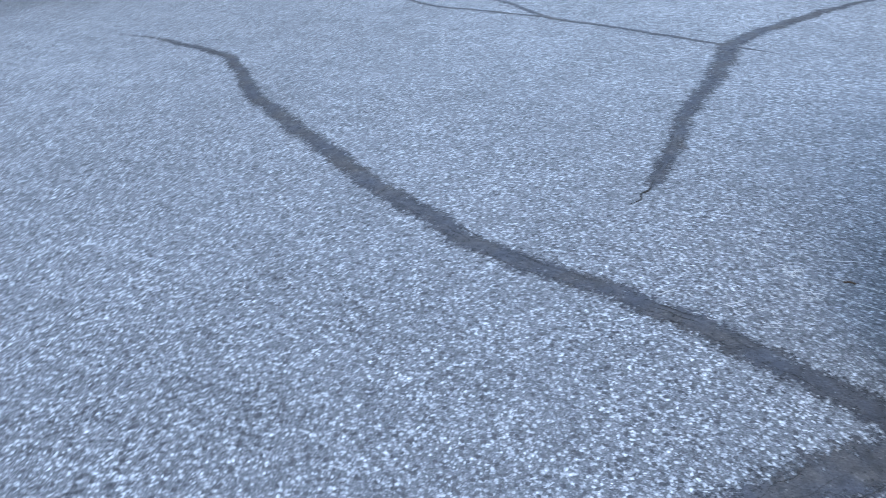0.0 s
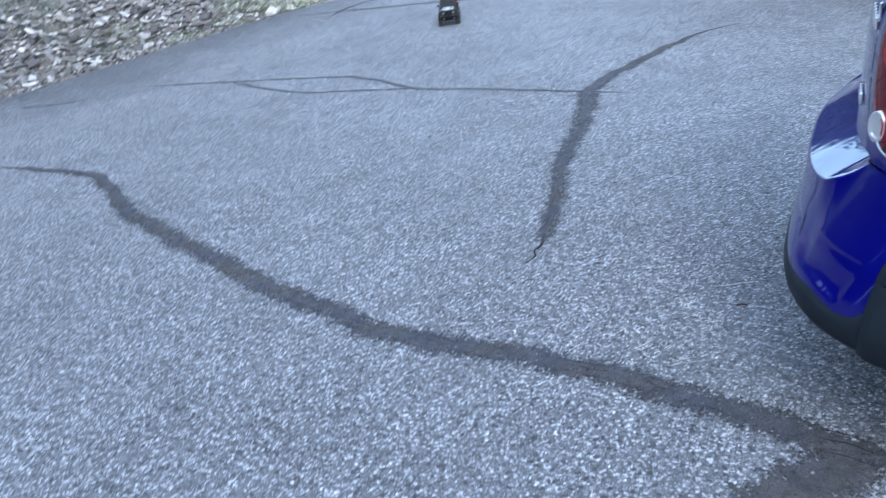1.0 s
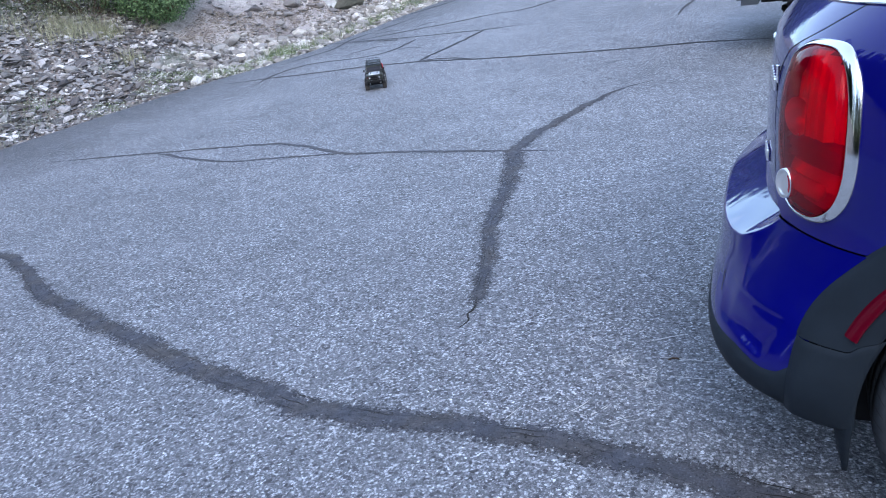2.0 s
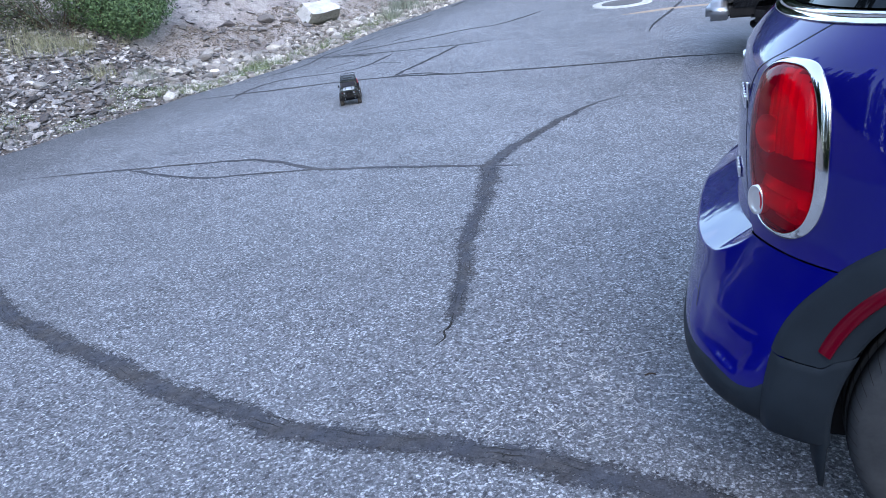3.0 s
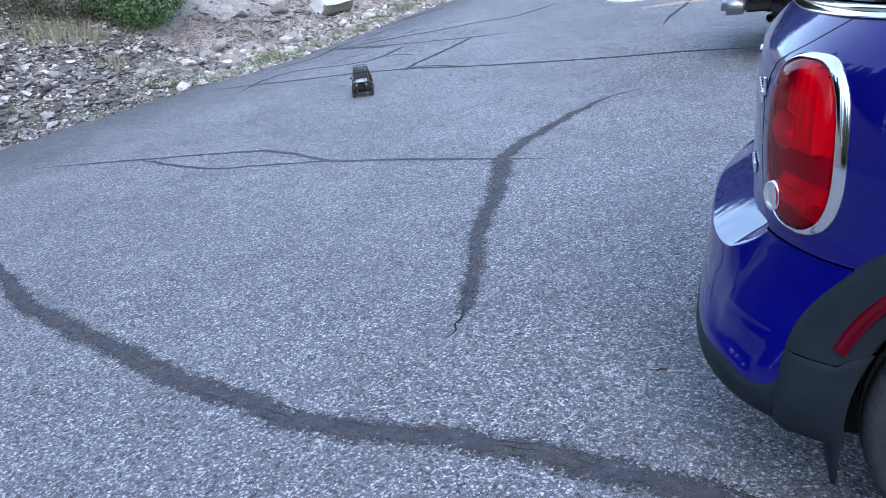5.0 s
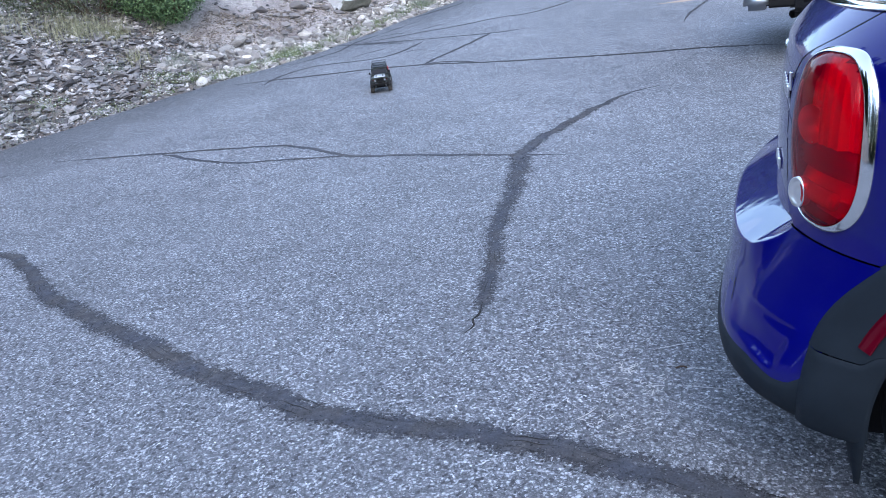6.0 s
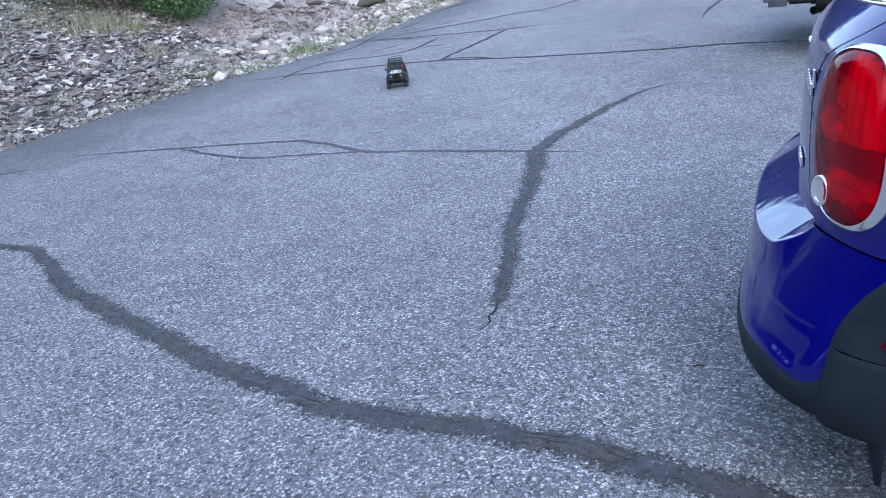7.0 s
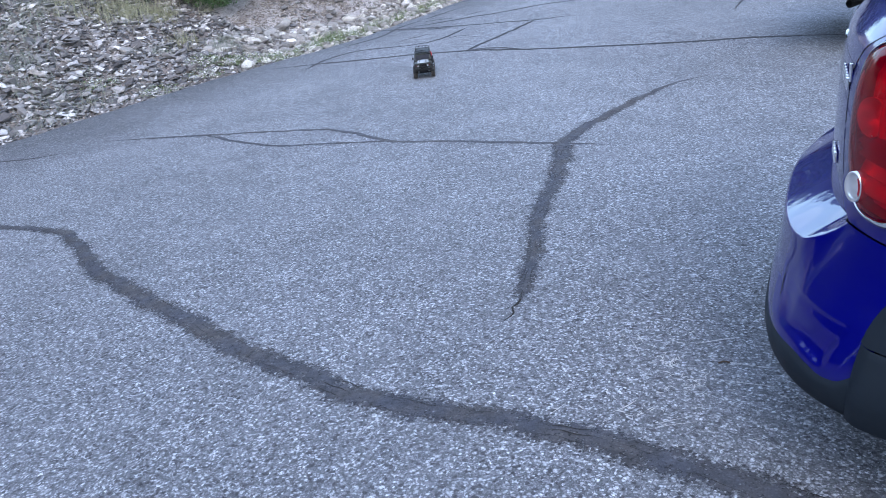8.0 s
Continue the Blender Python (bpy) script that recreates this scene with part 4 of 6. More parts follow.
    whole_width("windscreen", band[68:][::-1], DARK_GLASS, car, "sloping windscreen")
    both_sides("pillar", [[(x, w + 0.006, z) for x, w, z in row] for row in band[22:26]], CLADDING, car)
    both_sides("pillar", [[(x, w + 0.006, z) for x, w, z in row] for row in band[66:70]], CLADDING, car)
    for name, a, b in (("pillar", 0.98, 1.06), ("pillar", 1.90, 1.98)):
        both_sides(name, [[(x, side_skin(x, z, 0.001), z) for z in spread(1.139, 1.47, 6)] for x in (a, (a + b) / 2, b)], CLADDING, car)
    roof = ring_rows((1.465, 1.47, 1.49, 1.52, 1.545, 1.552), (0.004, 0.008, 0.006, 0.0, 0.0, -0.09))
    rows = [row + [(0.62 + (row[-1][0] - 0.62) * 0.5 + 0.35, row[-1][1] * 0.5, 1.565), (1.3, 0.0, 1.57)] for row in roof]
    whole_width("roof", rows, BLUE, car, "blue roof")
    for sign in (-1, 1):
        bm = bmesh.new()
        bmesh.ops.create_cube(bm, size=1, matrix=Matrix.Translation((2.66, sign * 0.93, 1.17)) @ Matrix.Diagonal((0.10, 0.20, 0.14, 1)))
        bmesh.ops.bevel(bm, geom=bm.edges[:], offset=0.035, segments=3, affect="EDGES")
        part("wing_mirror", bm, BLUE, car, "blue wing mirror", True)
    # bright badge strokes on the tailgate: two short rows
    for th0, z0, n, h in ((13.5, 0.935, 6, 0.030), (20.2, 0.942, 1, 0.044), (11.5, 0.735, 4, 0.030)):
        for i in range(n):
            th, z = th0 + i * 1.15, z0 - 0.004 * i
            x, w = tail_skin(radians(th), z, 0.004)
            bm = bmesh.new()
            bmesh.ops.create_cube(bm, size=1, matrix=Matrix.Translation((x, -w, z)) @ Matrix.Rotation(radians(th * 0.5), 4, "Z") @ Matrix.Diagonal((0.007, 0.016, h, 1)))
            bmesh.ops.bevel(bm, geom=bm.edges[:], offset=0.002, segments=1, affect="EDGES")
            part("badge_stroke", bm, CHROME, car, "small chrome badge stroke")
    # flat round badge on the middle of the tailgate
    x = tail_skin(0.0, 0.972)[0]
    bm = bmesh.new()
    bmesh.ops.create_cone(bm, cap_ends=True, segments=32, radius1=0.029, radius2=0.021, depth=0.010, matrix=Matrix.Translation((x + 0.0035, 0, 0.972)) @ Matrix.Rotation(-math.pi / 2, 4, "Y"))
    part("tailgate_badge", bm, CHROME, car, "flat round chrome badge")
    # the slit beside the bumper's pocket
    for sign in (-1, 1):
        verts = []
        for f in spread(0, 1, 9):
            z = 0.470 - 0.036 * f
            for theta in (21.4 + 2.5 * f * f - 0.25, 21.4 + 2.5 * f * f + 0.25):
                px, w = tail_skin(radians(theta), z, 0.0055, ledge(theta, z))
                verts.append((px, sign * w, z))
        sheet("bumper_slit", verts, grid_faces(9, 2), LINER, car)
    bm = bmesh.new()
    for y in (-0.09, 0.09):
        bmesh.ops.create_cone(bm, cap_ends=True, segments=24, radius1=0.04, radius2=0.04, depth=0.16, matrix=Matrix.Translation((0.08, y, 0.30)) @ Matrix.Rotation(math.pi / 2, 4, "Y"))
    part("exhaust", bm, CHROME, car, "twin chrome exhaust tips", True)
    car.matrix_world = pose(1.5916, 2.0154, 0, 0, 0, 90 - 130.3) @ Matrix.Diagonal((0.987, 0.987, 0.987, 1))
    return car


build_car()

# ---- the bank beside the road ----
SLATE = stone_material("slate_rubble", (0.060, 0.057, 0.060), (0.66, 0.63, 0.62), "island")
SLATE_ONE = stone_material("slate_block", (0.10, 0.09, 0.09), (0.38, 0.355, 0.34), "object")
COBBLE = stone_material("pale_cobbles", (0.17, 0.155, 0.145), (0.74, 0.70, 0.65), "island")
COBBLE_ONE = stone_material("pale_cobble", (0.22, 0.205, 0.195), (0.64, 0.61, 0.57), "object")
CHIPS = stone_material("brown_gravel", (0.10, 0.080, 0.064), (0.46, 0.39, 0.32), "island")


def leaf_material(name, dark, light, rough=0.55):
    m = material(name, rough)
    tone = ramp(m, island(m), [(0.0, dark), (0.55, tuple((a + b) / 2 for a, b in zip(dark, light))), (1.0, light)])
    b = m.node_tree.nodes["Principled BSDF"]
    b.inputs["Subsurface Weight"].default_value = 0.0
    return surface(m, tone)


LEAF = leaf_material("bush_leaf", (0.025, 0.062, 0.022), (0.14, 0.23, 0.09))
OLIVE = leaf_material("olive_leaf", (0.030, 0.045, 0.020), (0.10, 0.115, 0.06))
STRAW = leaf_material("dry_grass", (0.14, 0.15, 0.075), (0.42, 0.40, 0.27))
WEED = leaf_material("green_weed", (0.05, 0.10, 0.03), (0.24, 0.28, 0.13))
SAGE = leaf_material("grey_green_weed", (0.12, 0.15, 0.11), (0.30, 0.33, 0.27))
FLOWER = material("white_petal", 0.6, 0.0, (0.72, 0.73, 0.68))
TWIG = plastic_material("dry_twig", (0.075, 0.052, 0.038), 0.8)
BARK = plastic_material("bark", (0.075, 0.055, 0.042), 0.85)
NEEDLE = leaf_material("conifer_needle", (0.010, 0.024, 0.012), (0.040, 0.070, 0.032))

rng = random.Random(7)


def rock_mesh(name, seed, flat, points=11, rounded=0.0):
    """A broken or water-worn stone about 1 m across."""
    r = random.Random(seed)
    bm = bmesh.new()
    for _ in range(points):
        v = Vector((r.gauss(0, 1), r.gauss(0, 1), r.gauss(0, 1))).normalized() * r.uniform(0.36, 0.55)
        bm.verts.new((v.x * r.uniform(0.9, 1.15), v.y * 0.8, v.z * flat))
    bmesh.ops.convex_hull(bm, input=bm.verts[:])
    for v in [v for v in bm.verts if not v.link_faces]:
        bm.verts.remove(v)
    if rounded:
        bmesh.ops.bevel(bm, geom=bm.edges[:], offset=rounded, segments=1, affect="EDGES")
    me = bpy.data.meshes.new(name)
    bm.to_mesh(me)
    bm.free()
    return me


def strew(name, protos, spots, mat, smooth=False):
    """Many stones joined into one mesh. spots: place, size, turn."""
    verts, faces = [], []
    shapes = [([v.co.copy() for v in me.vertices], [tuple(p.vertices) for p in me.polygons]) for me in protos]
    for k, (at, size, euler) in enumerate(spots):
        vs, fs = shapes[k % len(shapes)]
        m = Euler(euler).to_matrix() * size
        n = len(verts)
        verts += [m @ v + at for v in vs]
        faces += [tuple(i + n for i in f) for f in fs]
    return sheet(name, verts, faces, mat, smooth=smooth)


def on_bank(a, q, lift=0.0):
    x, y = edge_place(a, q)
    return Vector((x, y, bank_height(x, y) + lift))


def stones():
    slabs = [rock_mesh("stone", s, 0.34 + 0.04 * (s % 5), 10 + s % 4) for s in range(12)]
    rounds = [rock_mesh("cobble", 40 + s, 0.62, 16, 0.05) for s in range(8)]
    # broken slate slope
    spots = []
    while len(spots) < 24000:
        a, q = rng.uniform(-3.6, 4.2), rng.uniform(0.03, 4.6)
        limit = 4.0 - 0.42 * max(0.0, q - 0.6) - 0.8 * max(0, 0.5 - q)
        if a > limit + 0.5 * noise.noise((a, q, 3)) or rng.random() < (0.35 if q < 0.5 else 0.0):
            continue
        size = min(0.25, 0.034 + rng.expovariate(1 / 0.036)) * (0.6 if q < 0.45 else 1)
        spots.append((on_bank(a, q, size * 0.16), size, (rng.gauss(0.12, 0.30), rng.gauss(0, 0.30), rng.uniform(0, 6.3))))
    tagged(strew("slate_rubble", slabs, spots, SLATE), "grey broken slate rubble covering the bank", "rubble", kind="stuff")
    # pale cobbles in the ditch further up
    spots = []
    while len(spots) < 5600:
        a, q = rng.uniform(2.4, 16), rng.uniform(0.02, 1.25)
        if q > 1.0 - 0.25 * abs(noise.noise((a * 0.7, 0, 2))) + (0.15 if a < 4.5 else 0) or (a < 3.1 and q < 0.3):
            continue
        size = min(0.22, 0.05 + rng.expovariate(1 / 0.045))
        spots.append((on_bank(a, q, size * 0.15), size, (rng.uniform(-0.4, 0.4), rng.uniform(-0.4, 0.4), rng.uniform(0, 6.3))))
    tagged(strew("ditch_cobbles", rounds, spots, COBBLE, False), "pale rounded cobbles lining the roadside ditch", "cobbles", kind="stuff")
    # fine brown gravel and grit on the earth
    spots = []
    while len(spots) < 10000:
        a, q = rng.uniform(3.4, 9.5), rng.uniform(0.8, 2.4)
        if abs(q - 1.45 + 0.05 * (a - 5)) > 0.40 + 0.2 * noise.noise((a, q, 6)) and rng.random() < 0.985:
            continue
        size = rng.uniform(0.018, 0.045)
        spots.append((on_bank(a, q, 0.004), size, (rng.uniform(-0.5, 0.5), rng.uniform(-0.5, 0.5), rng.uniform(0, 6.3))))
    while len(spots) < 13500:
        a, q = rng.uniform(-4, 14), rng.uniform(-0.02, 0.45)
        size = rng.uniform(0.012, 0.035)
        spots.append((on_bank(a, q, 0.004), size, (rng.uniform(-0.5, 0.5), rng.uniform(-0.5, 0.5), rng.uniform(0, 6.3))))
    tagged(strew("brown_gravel", slabs[:6], spots, CHIPS), "fine brown gravel scattered over the earth", "gravel", kind="stuff")
    # the sand slope's own loose stones
    spots = []
    while len(spots) < 4200:
        a, q = rng.uniform(3.8, 16), rng.uniform(1.0, 6.0)
        size = min(0.24, 0.03 + rng.expovariate(1 / 0.035))
        spots.append((on_bank(a, q, size * 0.05), size, (rng.uniform(-0.4, 0.4), rng.uniform(-0.4, 0.4), rng.uniform(0, 6.3))))
    tagged(strew("loose_stones", slabs, spots, SLATE), "loose grey stones on the sandy slope", "stones", kind="stuff")
    # stones large enough to tell apart
    for k in range(130):
        a, q = rng.uniform(-2.2, 3.3), rng.uniform(0.5, 3.6)
        size = rng.uniform(0.13, 0.30) * (0.8 if q > 2.4 else 1)
        if a > 3.8 - 0.42 * max(0.0, q - 0.6):
            continue
        ob = part_of("stone", slabs[k % 12], None)
        if not slabs[k % 12].materials:
            slabs[k % 12].materials.append(SLATE_ONE)
        ob.matrix_world = Matrix.LocRotScale(on_bank(a, q, size * 0.13), Euler((rng.uniform(-0.5, 0.5), rng.uniform(-0.5, 0.5), rng.uniform(0, 6.3))), (size, size * rng.uniform(0.7, 1), size * rng.uniform(0.7, 1.2)))
        tagged(ob, "angular grey slate stone lying in the rubble", "stone", "large stones on the bank")
    for k in range(190):
        a, q = (rng.uniform(2.9, 11), rng.uniform(0.15, 0.95)) if k < 95 else (rng.uniform(2.3, 4.6), rng.uniform(0.35, 1.25))
        size = rng.uniform(0.14, 0.34)
        ob = part_of("cobble", rounds[k % 8], None)
        if not rounds[k % 8].materials:
            rounds[k % 8].materials.append(COBBLE_ONE)
        ob.matrix_world = Matrix.LocRotScale(on_bank(a, q, size * 0.14), Euler((rng.uniform(-0.3, 0.3), rng.uniform(-0.3, 0.3), rng.uniform(0, 6.3))), (size, size * rng.uniform(0.7, 1), size * rng.uniform(0.7, 1.0)))
        tagged(ob, "pale rounded cobble lying in the ditch", "stone", "large cobbles in the ditch")
    flat = part_of("stone", rock_mesh("stone", 77, 0.40, 14, 0.03), COBBLE_ONE)
    flat.matrix_world = Matrix.LocRotScale(on_bank(1.36, 1.40, 0.06), Euler((0.2, 0.1, 0.6)), (0.30, 0.26, 0.30))
    tagged(flat, "flat pale stone lying on dark rubble", "stone", "large stones on the bank")
    dark = [(6.0, 1.6, 0.42), (5.6, 1.4, 0.24), (6.4, 1.45, 0.2), (5.2, 1.75, 0.3)]
    dark += [(rng.uniform(4.0, 6.8), rng.gauss(1.45, 0.25), rng.uniform(0.09, 0.24)) for _ in range(34)]
    for a, q, size in dark:
        ob = part_of("stone", rock_mesh("stone", int(a * 100), 0.55, 14, 0.04), SLATE_ONE)
        ob.matrix_world = Matrix.LocRotScale(on_bank(a, q, size * 0.12), Euler((0.1, 0.2, a)), (size, size, size * 0.8))
        tagged(ob, "dark weathered rock on the sandy slope", "stone", "dark rocks on the slope")


def boulder_material():
    m = material("white_boulder", 0.85)
    tone = ramp(m, noise_tex(m, 2.2, 7, 0.7), [(0.3, (0.36, 0.35, 0.33)), (0.55, (0.58, 0.58, 0.57)), (0.8, (0.70, 0.70, 0.69))])
    spots = ramp(m, noise_tex(m, 16, 7, 0.75), [(0.30, 0.55), (0.45, 1.0)])
    return surface(m, mix(m, 1.0, tone, spots, "MULTIPLY"), None, noise_tex(m, 11, 8, 0.7), 0.8, 0.03)


def boulder():
    bm = bmesh.new()
    bmesh.ops.create_cube(bm, size=1)
    bmesh.ops.subdivide_edges(bm, edges=bm.edges[:], cuts=7, use_grid_fill=True)
    for v in bm.verts:
        c = v.co
        k = 1 - 0.10 * (abs(c.x) * 2) ** 4 * (abs(c.z) * 2) ** 2
        n = noise.noise_vector(c * 1.6) * 0.045 + noise.noise_vector(c * 6) * 0.012
        taper = 1 - 0.22 * (c.z + 0.5)
        v.co = Vector((c.x * 0.95 * k * taper + 0.10 * c.z, c.y * 0.62 * taper - 0.42 * c.z, (c.z + 0.10 * c.x + (0.55 * c.y if c.z > 0 else 0.0)) * 0.46)) + n
    bm.normal_update()
    # the overhanging road side is coloured darker, its shade put into the stone
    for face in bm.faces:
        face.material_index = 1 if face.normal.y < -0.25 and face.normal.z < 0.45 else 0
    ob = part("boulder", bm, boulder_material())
    ob.data.materials.append(stone_material("shaded_boulder_side", (0.17, 0.165, 0.135), (0.30, 0.29, 0.25), "object"))
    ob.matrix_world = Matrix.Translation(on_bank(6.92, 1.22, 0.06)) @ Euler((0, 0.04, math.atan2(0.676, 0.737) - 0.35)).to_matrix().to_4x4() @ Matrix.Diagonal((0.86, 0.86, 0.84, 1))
    tagged(ob, "large white blocky boulder on the roadside", "boulder")


def blades(name, clumps, mat, seed):
    """Bent grass blades. clumps: along, out, spread, count, height."""
    r = random.Random(seed)
    verts, faces = [], []
    for a, q, wide, count, tall in clumps:
        for _ in range(count):
            base = on_bank(a + r.gauss(0, wide), max(0.04, q + r.gauss(0, wide * 0.7)), -0.01)
            h, turn, lean = tall * r.uniform(0.4, 1.15), r.uniform(0, 6.3), r.uniform(0.05, 0.85)
            side, way = Vector((math.cos(turn), math.sin(turn), 0)), Vector((-math.sin(turn), math.cos(turn), 0))
            w, n = 0.0013 + 0.0035 * tall, len(verts)
            for f, k in ((0, 1), (0.5, 0.8), (0.85, 0.45)):
                mid = base + Vector((0, 0, h * f)) + way * (h * lean * f * f)
                verts += [mid - side * w * k, mid + side * w * k]
            verts.append(base + Vector((0, 0, h * (1 - 0.2 * lean))) + way * h * lean)
            faces += [(n, n + 1, n + 3, n + 2), (n + 2, n + 3, n + 5, n + 4), (n + 4, n + 5, n + 6)]
    return sheet(name, verts, faces, mat)


def leaf_cloud(centres, count, size, seed, up=0.3):
    """Small folded leaves strewn through lumps. centres: middle, radii."""
    r = random.Random(seed)
    verts, faces = [], []
    total = sum(c[1][0] ** 2 for c in centres)
    for mid, radii in centres:
        for _ in range(int(count * radii[0] ** 2 / total)):
            d = Vector((r.gauss(0, 1), r.gauss(0, 1), r.gauss(0, 1))).normalized()
            f = 1 - 0.35 * r.random() ** 2
            bump = 1 + 0.22 * noise.noise(d * 2.4 + Vector(mid)) + 0.10 * noise.noise(d * 6 + Vector(mid))
            p = Vector(mid) + Vector((d.x * radii[0], d.y * radii[1], d.z * radii[2])) * f * bump
            out = (d + Vector((r.gauss(0, 0.6), r.gauss(0, 0.6), up + r.gauss(0, 0.6)))).normalized()
            side = out.orthogonal().normalized()
            side.rotate(Matrix.Rotation(r.uniform(0, 6.3), 3, out))
            tip = out.cross(side)
            s, n = size * r.uniform(0.6, 1.3), len(verts)
            verts += [p - tip * s, p + side * s * 0.5 + out * s * 0.15, p + tip * s, p - side * s * 0.5 + out * s * 0.15]
            faces += [(n, n + 1, n + 2), (n, n + 2, n + 3)]
    return verts, faces


def stems(name, roots, tips, radius, mat, parent):
    verts, faces = [], []
    for base, tip in zip(roots, tips):
        base, tip = Vector(base), Vector(tip)
        way = (tip - base).normalized()
        u = way.orthogonal().normalized()
        v = way.cross(u)
        n = len(verts)
        for f in (0, 0.4, 0.75, 1):
            c = base.lerp(tip, f) + u * 0.06 * math.sin(f * 5) * (tip - base).length * 0.3
            rr = radius * (1 - 0.8 * f)
            verts += [c + (u * math.cos(t) + v * math.sin(t)) * rr for t in (0, 1.26, 2.51, 3.77, 5.03)]
        faces += [(n + r * 5 + i, n + r * 5 + (i + 1) % 5, n + r * 5 + 5 + (i + 1) % 5, n + r * 5 + 5 + i) for r in range(3) for i in range(5)]
    return sheet(name, verts, faces, mat, parent)


def bush(a, q, lumps, count, size, mat, label, seed, name="bush"):
    base = on_bank(a, q)
    ob = new(name)
    verts, faces = leaf_cloud(lumps, count, size, seed)
    sheet("foliage", verts, faces, mat, ob)
    r = random.Random(seed)
    tips = [Vector(m) + Vector((r.uniform(-0.5, 0.5) * rad[0], r.uniform(-0.5, 0.5) * rad[1], r.uniform(-0.2, 0.6) * rad[2])) for m, rad in lumps for _ in range(6)]
    stems("branch", [(t.x * 0.15, t.y * 0.15, -0.1) for t in tips], tips, 0.02, TWIG, ob)
    ob.matrix_world = Matrix.Translation(base)
    tagged(ob, label, "bush")
    return ob


def plants():
    bush(3.62, 2.12, [((0.0, 0.0, 0.45), (0.54, 0.60, 0.55)), ((0.25, -0.15, 0.5), (0.45, 0.45, 0.45)), ((-0.25, -0.3, 0.35), (0.42, 0.42, 0.4)), ((0.1, -0.45, 0.25), (0.45, 0.4, 0.35)),
                     ((-0.1, 0.3, 0.9), (0.55, 0.5, 0.5)), ((0.3, 0.3, 0.75), (0.5, 0.5, 0.55)), ((-0.75, 0.05, 0.75), (0.42, 0.42, 0.40)), ((-0.55, -0.15, 0.45), (0.36, 0.36, 0.34))], 24000, 0.021, LEAF, "dense round bush with glossy green leaves on the bank", 3)
    bush(2.75, 2.75, [((0.0, 0.0, 0.4), (0.8, 0.6, 0.5)), ((-0.7, -0.1, 0.35), (0.6, 0.5, 0.4)), ((0.5, 0.1, 0.5), (0.6, 0.5, 0.5)), ((-1.2, 0.2, 0.4), (0.6, 0.5, 0.45))],
         9000, 0.022, OLIVE, "dull olive shrub with bare twigs on the bank", 4, "shrub")
    bush(5.75, 2.5, [((0.0, 0.0, 0.15), (0.35, 0.3, 0.22))], 260, 0.030, TWIG, "dry reddish brown shrub on the sand", 5, "dry_shrub")
    tagged(blades("tall_grass", [(2.1, 2.40, 0.26, 620, 0.30), (2.5, 2.15, 0.16, 420, 0.28), (1.5, 2.7, 0.25, 200, 0.26), (2.25, 1.35, 0.10, 160, 0.26), (3.25, 1.95, 0.08, 50, 0.24)], STRAW, 11),
           "tall pale dry grass at the edge of the rubble", "grass", kind="stuff")
    tagged(blades("bank_grass", [(0.15, 1.9, 0.30, 300, 0.20), (-0.1, 1.35, 0.25, 260, 0.18), (0.4, 2.5, 0.35, 300, 0.22), (-0.6, 2.2, 0.45, 420, 0.22), (2.62, 0.95, 0.16, 260, 0.24), (1.75, 1.2, 0.10, 90, 0.18), (0.2, 0.75, 0.3, 260, 0.18), (-0.5, 0.6, 0.3, 240, 0.16), (1.1, 3.0, 0.4, 260, 0.24), (0.9, 0.5, 0.3, 160, 0.12), (2.2, 0.35, 0.3, 160, 0.12), (2.0, 3.1, 0.4, 260, 0.26),
                                 (0.6, 1.15, 0.16, 80, 0.16), (-1.6, 1.8, 0.5, 300, 0.28), (3.9, 0.2, 0.1, 50, 0.14), (8.35, 0.5, 0.14, 260, 0.34), (9.2, 0.75, 0.22, 330, 0.42), (9.7, 0.7, 0.25, 260, 0.36), (10.9, 0.7, 0.3, 260, 0.3)], SAGE, 12),
           "grey-green tufts growing between the stones", "grass", kind="stuff")
    verge = [(a, 0.22 + 0.05 * (a - 4.5) * 0.8, 0.13, 210, 0.17) for a in (4.6, 5.0, 5.4, 5.8, 6.2, 6.6, 7.1)] + [(3.55, 0.22, 0.10, 200, 0.18), (3.8, 0.3, 0.12, 300, 0.22), (4.15, 0.32, 0.12, 280, 0.20)]
    verge += [(10.6, 0.6, 0.3, 160, 0.3), (7.7, 0.45, 0.2, 150, 0.26), (8.4, 0.4, 0.2, 130, 0.2)]
    tagged(blades("verge_weeds", verge, WEED, 13), "ragged green weeds along the asphalt edge", "weeds", kind="stuff")
    # low plants with white flowers by the edge
    for k, (a, q, n) in enumerate(((2.95, 0.22, 260), (3.35, 0.25, 200), (3.75, 0.16, 160), (0.9, 0.16, 120), (4.15, 0.2, 110), (2.0, 0.72, 200), (2.3, 0.62, 240), (2.6, 0.55, 240), (1.75, 0.42, 150), (2.75, 0.32, 200), (0.62, 1.0, 150))):
        plant = new("flowering_weed")
        verts, faces = leaf_cloud([((0, 0, 0.04), (0.26, 0.19, 0.09))], n * 2, 0.012, 30 + k)
        sheet("foliage", verts, faces, WEED, plant)
        verts, faces = leaf_cloud([((0, 0, 0.07), (0.26, 0.19, 0.08))], int(n * 1.2), 0.010, 50 + k, 1.5)
        sheet("blossom", verts, faces, FLOWER, plant, "tiny white flowers")
        plant.matrix_world = Matrix.Translation(on_bank(a, q))
        tagged(plant, "low weed with tiny white flowers by the asphalt", "plant", "flowering weeds on the verge")


stones()
boulder()
plants()


